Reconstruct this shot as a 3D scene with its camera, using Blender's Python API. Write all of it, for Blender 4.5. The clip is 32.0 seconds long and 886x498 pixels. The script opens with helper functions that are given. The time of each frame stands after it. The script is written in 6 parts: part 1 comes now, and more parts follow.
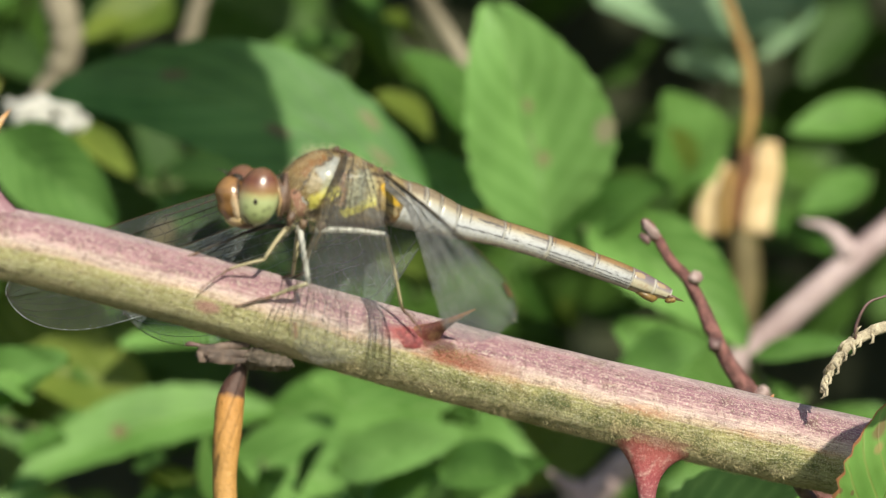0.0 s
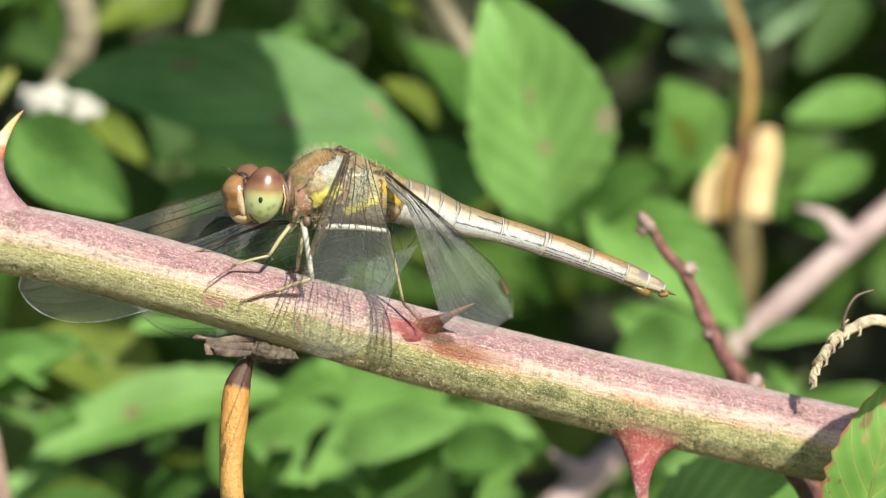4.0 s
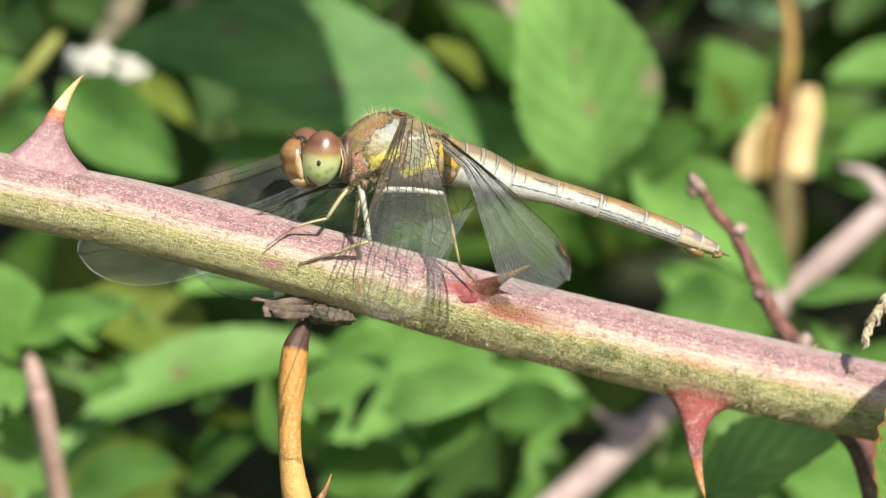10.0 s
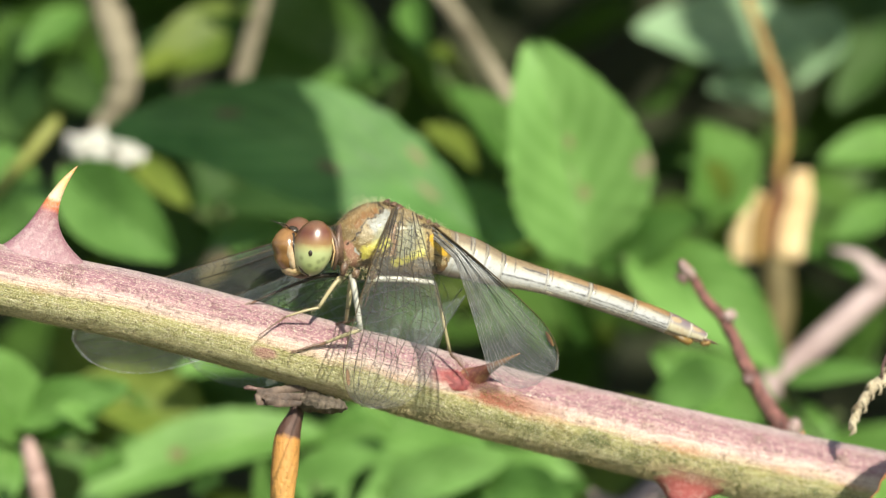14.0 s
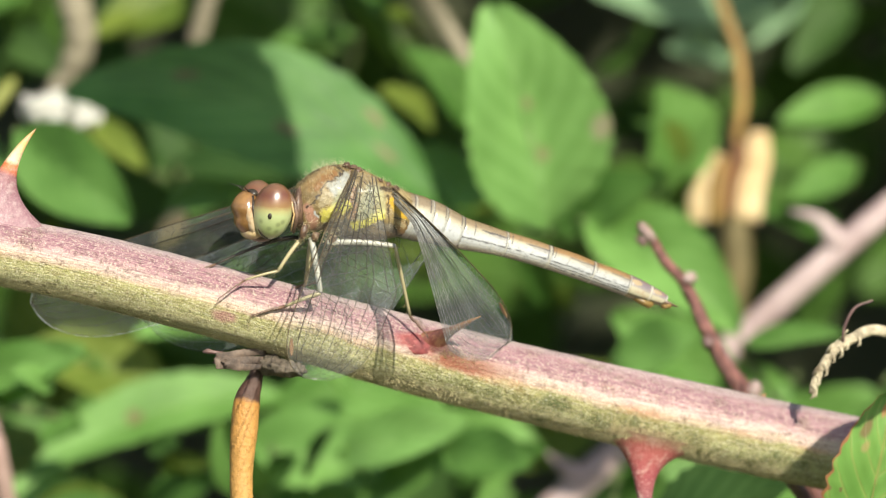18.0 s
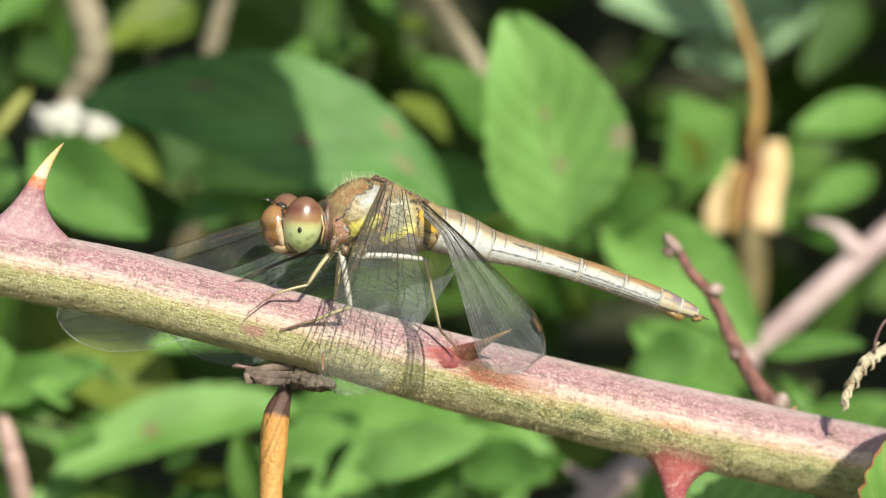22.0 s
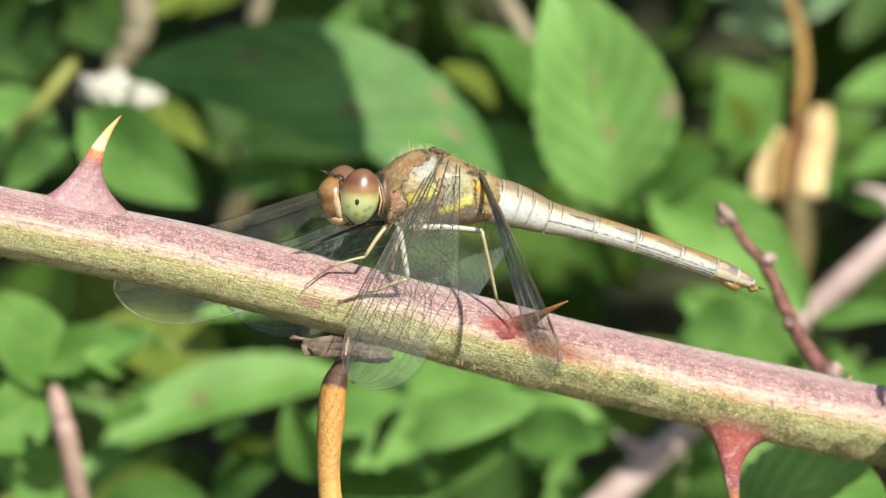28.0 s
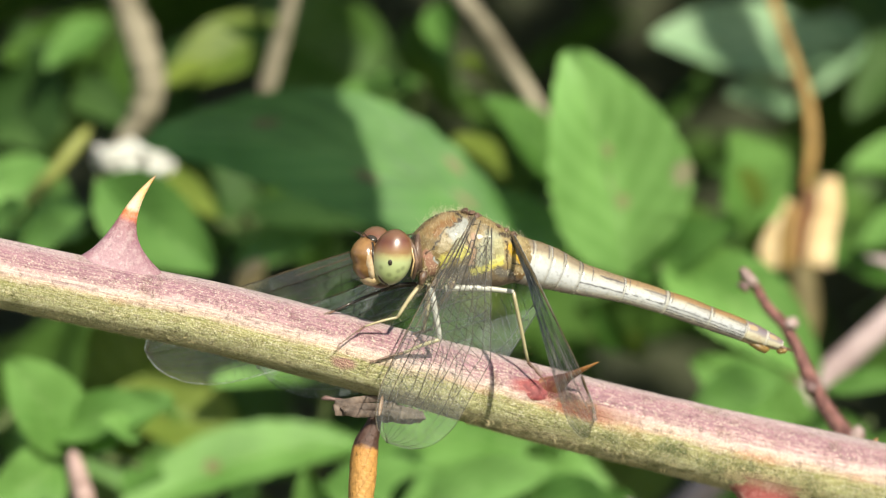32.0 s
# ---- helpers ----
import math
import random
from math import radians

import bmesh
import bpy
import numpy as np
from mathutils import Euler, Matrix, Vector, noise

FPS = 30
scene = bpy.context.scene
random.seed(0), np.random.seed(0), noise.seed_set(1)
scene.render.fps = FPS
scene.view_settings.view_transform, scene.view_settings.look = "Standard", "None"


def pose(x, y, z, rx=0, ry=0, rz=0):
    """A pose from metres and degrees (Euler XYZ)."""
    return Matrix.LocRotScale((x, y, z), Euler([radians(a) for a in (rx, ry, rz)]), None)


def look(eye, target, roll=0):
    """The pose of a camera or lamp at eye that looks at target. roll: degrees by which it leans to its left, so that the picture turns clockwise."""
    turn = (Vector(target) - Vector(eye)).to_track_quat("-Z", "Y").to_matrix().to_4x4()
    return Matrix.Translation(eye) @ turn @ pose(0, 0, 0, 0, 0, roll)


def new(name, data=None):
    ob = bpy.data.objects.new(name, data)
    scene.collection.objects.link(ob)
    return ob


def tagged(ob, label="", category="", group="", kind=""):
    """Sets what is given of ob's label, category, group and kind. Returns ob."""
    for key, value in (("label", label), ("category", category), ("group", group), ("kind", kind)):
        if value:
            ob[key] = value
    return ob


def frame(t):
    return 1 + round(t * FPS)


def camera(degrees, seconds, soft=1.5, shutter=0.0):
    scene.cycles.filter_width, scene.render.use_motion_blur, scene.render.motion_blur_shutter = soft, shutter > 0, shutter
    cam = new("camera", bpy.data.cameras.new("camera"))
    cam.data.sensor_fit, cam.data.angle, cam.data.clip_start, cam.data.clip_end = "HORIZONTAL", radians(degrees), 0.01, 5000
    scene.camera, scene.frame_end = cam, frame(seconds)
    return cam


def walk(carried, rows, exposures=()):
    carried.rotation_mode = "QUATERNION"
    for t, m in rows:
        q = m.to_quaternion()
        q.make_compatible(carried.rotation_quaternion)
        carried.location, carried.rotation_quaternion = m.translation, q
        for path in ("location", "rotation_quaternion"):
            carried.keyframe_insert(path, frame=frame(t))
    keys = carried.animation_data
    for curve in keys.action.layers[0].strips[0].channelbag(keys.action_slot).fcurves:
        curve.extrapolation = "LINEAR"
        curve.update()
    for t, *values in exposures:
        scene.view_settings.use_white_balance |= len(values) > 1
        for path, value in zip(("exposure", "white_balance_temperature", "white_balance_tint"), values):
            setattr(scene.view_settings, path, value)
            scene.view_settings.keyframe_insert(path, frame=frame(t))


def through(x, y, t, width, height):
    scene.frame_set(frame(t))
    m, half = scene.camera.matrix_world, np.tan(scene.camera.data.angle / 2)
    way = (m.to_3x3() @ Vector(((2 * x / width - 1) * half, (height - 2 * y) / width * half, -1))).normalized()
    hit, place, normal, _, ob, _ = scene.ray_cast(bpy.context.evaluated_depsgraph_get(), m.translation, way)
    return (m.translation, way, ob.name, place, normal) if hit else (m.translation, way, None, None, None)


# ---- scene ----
# ---- camera and its way ----
def shot(x, y, z, yaw, pitch, roll):
    """A camera pose: place in millimetres, yaw to the left of +y, pitch up and roll in degrees."""
    turn = Matrix.Rotation(radians(yaw), 4, "Z") @ Matrix.Rotation(radians(90 + pitch), 4, "X") @ Matrix.Rotation(radians(roll), 4, "Z")
    return Matrix.Translation((x / 1000, y / 1000, z / 1000)) @ turn


cam = camera(8.0, 32.0, soft=1.3)
cam.data.dof.use_dof = True
cam.data.dof.focus_distance = 0.471
cam.data.dof.aperture_fstop = 43.0
walk(cam, [
    (0, shot(35.46, -451.25, -5.03, 2.304, 1.170, 0.244)),
    (0.5, shot(33.72, -450.02, -4.46, 2.106, 1.103, 0.364)),
    (1, shot(35.57, -450.75, -3.37, 2.326, 0.969, 0.325)),
    (1.5, shot(37.34, -451.64, -2.70, 2.529, 0.886, 0.328)),
    (2, shot(38.41, -452.53, -2.48, 2.651, 0.859, 0.279)),
    (2.5, shot(38.49, -452.83, -2.14, 2.655, 0.817, 0.241)),
    (4.5, shot(37.79, -468.46, -1.02, 2.497, 0.581, 0.318)),
    (5, shot(37.88, -468.85, 0.11, 2.569, 0.446, 0.416)),
    (5.5, shot(37.30, -469.20, 0.55, 2.567, 0.394, 0.491)),
    (6, shot(36.16, -469.01, 0.35, 2.499, 0.405, 0.540)),
    (6.5, shot(34.70, -468.63, -0.09, 2.395, 0.427, 0.476)),
    (7, shot(34.47, -467.66, -1.56, 2.423, 0.557, 0.301)),
    (7.5, shot(35.25, -468.03, -1.28, 2.551, 0.472, 0.192)),
    (8, shot(35.01, -468.32, -1.19, 2.550, 0.411, 0.205)),
    (8.5, shot(34.99, -468.64, -1.06, 2.561, 0.346, 0.184)),
    (9, shot(34.29, -468.33, -0.61, 2.485, 0.252, 0.138)),
    (9.5, shot(33.70, -468.49, -0.95, 2.449, 0.261, 0.093)),
    (10, shot(34.04, -469.53, -0.76, 2.547, 0.233, 0.121)),
    (10.5, shot(32.45, -468.91, 0.38, 2.434, 0.151, 0.197)),
    (11, shot(30.73, -468.91, 0.78, 2.296, 0.224, 0.255)),
    (11.5, shot(29.35, -469.97, 1.17, 2.149, 0.322, 0.325)),
    (12, shot(29.40, -471.21, 1.36, 2.128, 0.442, 0.240)),
    (12.5, shot(31.38, -473.11, 1.36, 2.318, 0.584, 0.229)),
    (13, shot(33.17, -473.77, 0.90, 2.480, 0.768, 0.145)),
    (13.5, shot(34.75, -474.41, 1.09, 2.620, 0.819, 0.119)),
    (15.5, shot(37.38, -474.54, 1.83, 2.709, 0.549, 0.026)),
    (16, shot(37.29, -473.67, 1.11, 2.594, 0.552, 0.003)),
    (16.5, shot(36.07, -472.63, 0.66, 2.349, 0.545, 0.055)),
    (17, shot(35.69, -472.92, 1.14, 2.244, 0.473, 0.063)),
    (17.5, shot(35.04, -472.97, 1.62, 2.166, 0.415, 0.056)),
    (18, shot(35.07, -472.69, 1.79, 2.207, 0.394, 0.012)),
    (18.5, shot(33.58, -472.25, 2.59, 2.112, 0.298, -0.065)),
    (19, shot(31.51, -471.79, 2.89, 1.960, 0.271, -0.054)),
    (19.5, shot(28.78, -471.35, 3.76, 1.726, 0.180, 0.032)),
    (20, shot(25.71, -470.31, 4.18, 1.422, 0.148, 0.063)),
    (20.5, shot(25.96, -470.86, 3.72, 1.454, 0.220, 0.011)),
    (21, shot(27.70, -471.48, 3.01, 1.650, 0.323, -0.051)),
    (21.5, shot(28.07, -470.87, 2.92, 1.687, 0.362, -0.069)),
    (22, shot(30.12, -469.94, 2.51, 1.895, 0.430, -0.170)),
    (22.5, shot(31.88, -470.16, 2.49, 2.069, 0.443, -0.235)),
    (23, shot(33.34, -469.14, 1.85, 2.219, 0.508, -0.301)),
    (23.5, shot(33.35, -468.29, 1.74, 2.221, 0.491, -0.382)),
    (24, shot(32.07, -467.90, 2.19, 2.107, 0.391, -0.341)),
    (24.5, shot(31.89, -468.08, 2.56, 2.128, 0.282, -0.348)),
    (25, shot(31.57, -468.53, 2.61, 2.132, 0.214, -0.392)),
    (25.5, shot(30.70, -468.35, 2.33, 2.071, 0.182, -0.412)),
    (27.5, shot(30.01, -469.91, 2.94, 2.195, 0.036, -0.439)),
    (28, shot(26.85, -470.26, 3.86, 2.016, 0.010, -0.341)),
    (28.5, shot(25.08, -471.41, 3.59, 1.990, 0.124, -0.295)),
    (29, shot(22.47, -471.76, 3.85, 1.871, 0.178, -0.206)),
    (29.5, shot(21.14, -472.27, 4.13, 1.829, 0.230, -0.108)),
    (30, shot(21.27, -473.83, 4.64, 1.841, 0.235, -0.101)),
    (30.5, shot(21.64, -473.95, 4.25, 1.816, 0.328, -0.167)),
    (31, shot(21.15, -473.61, 3.29, 1.702, 0.487, -0.279)),
    (31.5, shot(20.72, -473.80, 1.63, 1.597, 0.748, -0.343)),
    (32, shot(19.96, -472.44, 1.13, 1.461, 0.891, -0.246)),
], exposures=[(0, 0.61), (1, 0.70), (2, 0.83), (2.5, 0.88), (4.5, 0.92), (32, 0.92)])

# ---- light: open sun from behind and above the camera, blue sky ----
SUN = Vector((0.36, -0.76, 0.54)).normalized()
world = bpy.data.worlds.new("sky")
scene.world = world
world.use_nodes = True
sky = world.node_tree.nodes.new("ShaderNodeTexSky")
sky.sky_type, sky.sun_disc = "NISHITA", False
sky.sun_elevation, sky.sun_rotation = math.asin(SUN.z), math.atan2(SUN.x, SUN.y)
world.node_tree.nodes["Background"].inputs["Strength"].default_value = 0.08
world.node_tree.links.new(sky.outputs[0], world.node_tree.nodes["Background"].inputs["Color"])
sun = new("sun", bpy.data.lights.new("sun", "SUN"))
sun.data.energy, sun.data.angle, sun.data.color = 4.2, radians(0.5), (1.0, 0.95, 0.785)
sun.matrix_world = look(SUN, (0, 0, 0))


# ---- materials ----
class Mat:
    """A node material with short ways to its usual nodes."""

    def __init__(self, name):
        self.m = bpy.data.materials.new(name)
        self.m.use_nodes = True
        self.t = self.m.node_tree
        self.p = self.t.nodes["Principled BSDF"]
        self.out = self.t.nodes["Material Output"]

    def node(self, kind, **values):
        n = self.t.nodes.new("ShaderNode" + kind)
        for key, value in values.items():
            n.inputs[key.replace("_", " ")].default_value = value
        return n

    def link(self, a, b):
        self.t.links.new(a, b)

    def coords(self, kind="Object"):
        return self.node("TexCoord").outputs[kind]

    def noise(self, scale, detail=4.0, rough=0.6, vector=None):
        n = self.node("TexNoise", Scale=scale, Detail=detail, Roughness=rough)
        self.link(vector or self.coords(), n.inputs["Vector"])
        return n.outputs["Fac"]

    def ramp(self, fac, *stops):
        r = self.node("ValToRGB")
        e = r.color_ramp.elements
        while len(e) < len(stops):
            e.new(0.5)
        for slot, (at, colour) in zip(e, stops):
            slot.position, slot.color = at, (*colour, 1)
        self.link(fac, r.inputs["Fac"])
        return r.outputs["Color"]

    def mix(self, fac, a, b, how="MIX"):
        n = self.t.nodes.new("ShaderNodeMix")
        n.data_type, n.blend_type = "RGBA", how
        for slot, value in ((n.inputs[0], fac), (n.inputs[6], a), (n.inputs[7], b)):
            if isinstance(value, (int, float)):
                slot.default_value = value
            elif isinstance(value, tuple):
                slot.default_value = (*value, 1)
            else:
                self.link(value, slot)
        return n.outputs[2]

    def math(self, how, a, b=0.0):
        n = self.t.nodes.new("ShaderNodeMath")
        n.operation = how
        for slot, value in zip(n.inputs, (a, b)):
            if isinstance(value, (int, float)):
                slot.default_value = value
            else:
                self.link(value, slot)
        return n.outputs[0]

    def bump(self, height, strength=0.3, depth=0.0001):
        n = self.node("Bump", Strength=strength, Distance=depth)
        self.link(height, n.inputs["Height"])
        self.link(n.outputs[0], self.p.inputs["Normal"])

    def done(self, colour, rough=0.5, specular=0.5):
        if isinstance(colour, tuple):
            self.p.inputs["Base Color"].default_value = (*colour, 1)
        else:
            self.link(colour, self.p.inputs["Base Color"])
        self.p.inputs["Roughness"].default_value = rough
        self.p.inputs["Specular IOR Level"].default_value = specular
        return self.m


def plain(name, dark, light, scale, rough=0.5, bump=0.3, depth=0.0001, specular=0.5):
    """Two tones mixed by noise at two scales, with fine relief. scale: features per metre."""
    m = Mat(name)
    coarse, fine = m.noise(scale), m.noise(scale * 6, 3)
    both = m.math("ADD", m.math("MULTIPLY", coarse, 0.65), m.math("MULTIPLY", fine, 0.35))
    m.bump(both, bump, depth)
    return m.done(m.ramp(both, (0.35, dark), (0.65, light)), rough, specular)


def leaf_material(name, deep, light, vein, spots=0.0, through=0.25, rough=0.5, rim=None, cell=95.0, marks=()):
    """A leaf: side veins from its own map, mottling, brown specks, light that comes through."""
    m = Mat(name)
    uv = m.node("SeparateXYZ")
    m.link(m.coords("UV"), uv.inputs[0])
    across = m.math("ABSOLUTE", m.math("SUBTRACT", uv.outputs[1], 0.5))
    slant = m.math("SUBTRACT", m.math("MULTIPLY", uv.outputs[0], 6.5), m.math("MULTIPLY", across, 5.0))
    line = m.math("ABSOLUTE", m.math("SUBTRACT", m.math("FRACT", slant), 0.5))
    side = m.math("SUBTRACT", 1.0, m.math("MINIMUM", m.math("MULTIPLY", line, 9.0), 1.0))
    mid = m.math("SUBTRACT", 1.0, m.math("MINIMUM", m.math("MULTIPLY", across, 40.0), 1.0))
    veins = m.math("MAXIMUM", m.math("MULTIPLY", side, 0.55), mid)
    mottle = m.noise(160, 5)
    rand = m.node("ObjectInfo").outputs["Random"]
    tone = m.math("ADD", m.math("MULTIPLY", mottle, 0.7), m.math("MULTIPLY", rand, 0.35))
    tone = m.math("ADD", tone, m.math("MULTIPLY", m.math("SUBTRACT", m.noise(70, 3), 0.5), 0.7))
    colour = m.mix(m.math("MULTIPLY", veins, 0.6), m.ramp(tone, (0.25, deep), (0.75, light)), vein)
    # Shading of the furrows between side veins, multiplied into the colour.
    furrow_shade = m.ramp(line, (0.16, (0, 0, 0)), (0.42, (1, 1, 1)))
    colour = m.mix(m.math("MULTIPLY", furrow_shade, 0.28), colour, m.mix(1.0, colour, (0.55, 0.60, 0.5), "MULTIPLY"))
    if spots:
        v = m.node("TexVoronoi", Scale=cell)
        m.link(m.coords(), v.inputs["Vector"])
        speck = m.math("LESS_THAN", m.math("ADD", v.outputs["Distance"], m.math("MULTIPLY", mottle, 0.35)), spots)
        colour = m.mix(m.math("MULTIPLY", speck, 0.7), colour, (0.16, 0.08, 0.05))
    for at, side_at, size, tint in marks:
        du, dv = m.math("DIVIDE", m.math("SUBTRACT", uv.outputs[0], at), size * 0.7), m.math("DIVIDE", m.math("SUBTRACT", uv.outputs[1], side_at), size)
        far = m.math("ADD", m.math("SQRT", m.math("ADD", m.math("MULTIPLY", du, du), m.math("MULTIPLY", dv, dv))), m.math("MULTIPLY", m.math("SUBTRACT", m.noise(700, 4), 0.5), 0.8))
        colour = m.mix(m.math("MULTIPLY", m.ramp(far, (0.5, (1, 1, 1)), (1.1, (0, 0, 0))), 0.75), colour, tint)
    if rim:
        edge = m.math("GREATER_THAN", m.math("ADD", across, m.math("MULTIPLY", mottle, 0.12)), 0.535)
        colour = m.mix(m.math("MULTIPLY", edge, 0.85), colour, rim)
    m.bump(m.math("SUBTRACT", m.noise(500, 4), m.math("MULTIPLY", veins, 0.8)), 0.4, 0.0003)
    m.done(colour, rough, 0.22)
    back = m.node("BsdfTranslucent")
    m.link(m.mix(1.0, colour, (1.0, 1.0, 0.45), "MULTIPLY"), back.inputs["Color"])
    blend = m.node("MixShader", Fac=through)
    m.link(m.p.outputs[0], blend.inputs[1])
    m.link(back.outputs[0], blend.inputs[2])
    m.link(blend.outputs[0], m.out.inputs["Surface"])
    return m.m


LEAF = {
    "broad": leaf_material("green_leaf", (0.075, 0.175, 0.03), (0.185, 0.355, 0.095), (0.27, 0.40, 0.15), 0.32, cell=150.0),
    "upright": leaf_material("green_leaf_upright", (0.085, 0.19, 0.04), (0.17, 0.33, 0.09), (0.23, 0.37, 0.14), marks=((0.55, 0.47, 0.055, (0.22, 0.17, 0.10)), (0.33, 0.45, 0.055, (0.24, 0.20, 0.11)), (0.40, 0.05, 0.10, (0.34, 0.27, 0.20)))),
    "long": leaf_material("green_leaf_long", (0.05, 0.135, 0.03), (0.12, 0.265, 0.07), (0.15, 0.29, 0.09), marks=((0.72, 0.30, 0.06, (0.12, 0.07, 0.05)), (0.24, 0.18, 0.06, (0.21, 0.16, 0.09)), (0.19, 0.40, 0.06, (0.22, 0.17, 0.10)), (0.45, 0.62, 0.06, (0.12, 0.07, 0.05)))),
    "mid": leaf_material("mid_green_leaf", (0.045, 0.115, 0.018), (0.115, 0.235, 0.055), (0.15, 0.27, 0.08), 0.2),
    "pale": leaf_material("pale_leaf", (0.17, 0.29, 0.155), (0.27, 0.41, 0.24), (0.32, 0.45, 0.28)),
    # Dark green leaves, and dim spots whose shade is put into the colour.
    "dark": leaf_material("dark_and_shade_leaf", (0.028, 0.07, 0.016), (0.05, 0.10, 0.026), (0.09, 0.15, 0.05)),
    "olive": leaf_material("olive_leaf", (0.07, 0.115, 0.014), (0.155, 0.205, 0.035), (0.2, 0.25, 0.08), 0.2),
    "autumn": leaf_material("turning_leaf", (0.09, 0.22, 0.04), (0.16, 0.30, 0.07), (0.34, 0.30, 0.10), 0.3, rim=(0.30, 0.10, 0.06), cell=520.0, marks=((0.8, 0.8, 0.10, (0.16, 0.08, 0.05)), (0.7, 0.72, 0.06, (0.30, 0.24, 0.10)), (0.9, 0.6, 0.07, (0.34, 0.12, 0.06)))),
}
# Darker copy of the leaf green; shade of the deep layers is in it.
SHADE_TONED = leaf_material("shade_toned_leaf", (0.03, 0.075, 0.012), (0.07, 0.14, 0.025), (0.10, 0.16, 0.05), through=0.2)
# Near-black green: the shade in the gaps, given as a colour.
GAP_SHADE = plain("gap_shade", (0.016, 0.022, 0.008), (0.05, 0.055, 0.025), 90, 0.9, 0.8, 0.002)


# stains on the cane by its thorns: place along it, length, place round it, height, tint, strength
STAINS = ((0.492, 0.022, 0.205, 0.05, (0.36, 0.07, 0.07), 0.85), (0.526, 0.028, 0.245, 0.042, (0.34, 0.10, 0.055), 0.9), (0.512, 0.016, 0.205, 0.035, (0.10, 0.04, 0.03), 0.8),
          (0.546, 0.03, 0.235, 0.04, (0.42, 0.22, 0.17), 0.6), (0.354, 0.011, 0.317, 0.035, (0.44, 0.20, 0.21), 0.75), (0.672, 0.034, 0.37, 0.05, (0.46, 0.24, 0.19), 0.4))


def cane_material():
    """Bramble cane: purple above, a pale seam, green and buff below; flecks run along it."""
    m = Mat("cane_skin")
    uv = m.node("SeparateXYZ")
    m.link(m.coords("UV"), uv.inputs[0])
    stretch = m.node("CombineXYZ")
    m.link(m.math("MULTIPLY", uv.outputs[0], 110.0), stretch.inputs[0])
    m.link(m.math("MULTIPLY", uv.outputs[1], 120.0), stretch.inputs[1])
    grain = m.noise(1.0, 6, 0.72, stretch.outputs[0])
    wide = m.node("CombineXYZ")
    m.link(m.math("MULTIPLY", uv.outputs[0], 26.0), wide.inputs[0])
    m.link(m.math("MULTIPLY", uv.outputs[1], 34.0), wide.inputs[1])
    ribs = m.noise(1.0, 4, 0.6, wide.outputs[0])
    blotch, fine, grit = m.noise(330, 5, 0.65), m.noise(2200, 4, 0.7), m.noise(5200, 2)
    wander = m.math("ADD", uv.outputs[1], m.math("MULTIPLY", m.math("SUBTRACT", m.noise(150, 4), 0.5), 0.075))
    wander = m.math("ADD", wander, m.math("MULTIPLY", m.math("SUBTRACT", ribs, 0.5), 0.07))
    # Greyish top stops hold its highlight, the stop at 0.55 the shade beneath.
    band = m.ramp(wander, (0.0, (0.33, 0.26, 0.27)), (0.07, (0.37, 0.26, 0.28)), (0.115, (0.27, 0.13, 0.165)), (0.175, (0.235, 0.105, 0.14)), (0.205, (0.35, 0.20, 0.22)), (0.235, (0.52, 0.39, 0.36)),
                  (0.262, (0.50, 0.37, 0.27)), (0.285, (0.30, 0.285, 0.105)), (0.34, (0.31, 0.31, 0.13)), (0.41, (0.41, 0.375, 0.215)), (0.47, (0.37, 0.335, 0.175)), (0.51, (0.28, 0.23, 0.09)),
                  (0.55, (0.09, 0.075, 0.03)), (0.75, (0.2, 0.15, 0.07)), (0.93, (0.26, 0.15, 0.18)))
    thread = m.node("CombineXYZ")
    m.link(m.math("MULTIPLY", uv.outputs[0], 34.0), thread.inputs[0])
    m.link(m.math("MULTIPLY", uv.outputs[1], 150.0), thread.inputs[1])
    streak = m.noise(1.0, 3, 0.55, thread.outputs[0])
    band = m.mix(m.math("MULTIPLY", m.ramp(streak, (0.56, (0, 0, 0)), (0.68, (1, 1, 1))), 0.5), band, m.mix(1.0, band, (1.55, 1.5, 1.45), "MULTIPLY"))
    band = m.mix(m.math("MULTIPLY", m.ramp(streak, (0.36, (1, 1, 1)), (0.47, (0, 0, 0))), 0.65), band, m.mix(1.0, band, (0.55, 0.46, 0.5), "MULTIPLY"))
    seam = m.math("SUBTRACT", 1.0, m.math("MINIMUM", m.math("DIVIDE", m.math("ABSOLUTE", m.math("SUBTRACT", wander, 0.27)), 0.03), 1.0))
    band = m.mix(m.math("MULTIPLY", m.math("MULTIPLY", seam, m.ramp(m.noise(120, 3), (0.48, (0, 0, 0)), (0.62, (1, 1, 1)))), 0.8), band, (0.46, 0.20, 0.11))
    colour = m.mix(m.math("MULTIPLY", m.ramp(ribs, (0.34, (1, 1, 1)), (0.52, (0, 0, 0))), 0.5), band, m.mix(1.0, band, (0.50, 0.42, 0.46), "MULTIPLY"))
    colour = m.mix(m.math("MULTIPLY", m.ramp(grain, (0.46, (0, 0, 0)), (0.66, (1, 1, 1))), 0.75), colour, m.mix(0.45, (0.60, 0.52, 0.43), m.mix(1.0, band, (1.7, 1.7, 1.6), "MULTIPLY")))
    colour = m.mix(m.math("MULTIPLY", m.ramp(blotch, (0.56, (0, 0, 0)), (0.66, (1, 1, 1))), 0.6), colour, m.mix(1.0, colour, (0.45, 0.45, 0.30), "MULTIPLY"))
    colour = m.mix(m.math("MULTIPLY", m.ramp(fine, (0.34, (1, 1, 1)), (0.46, (0, 0, 0))), 0.7), colour, m.mix(1.0, colour, (0.30, 0.25, 0.22), "MULTIPLY"))
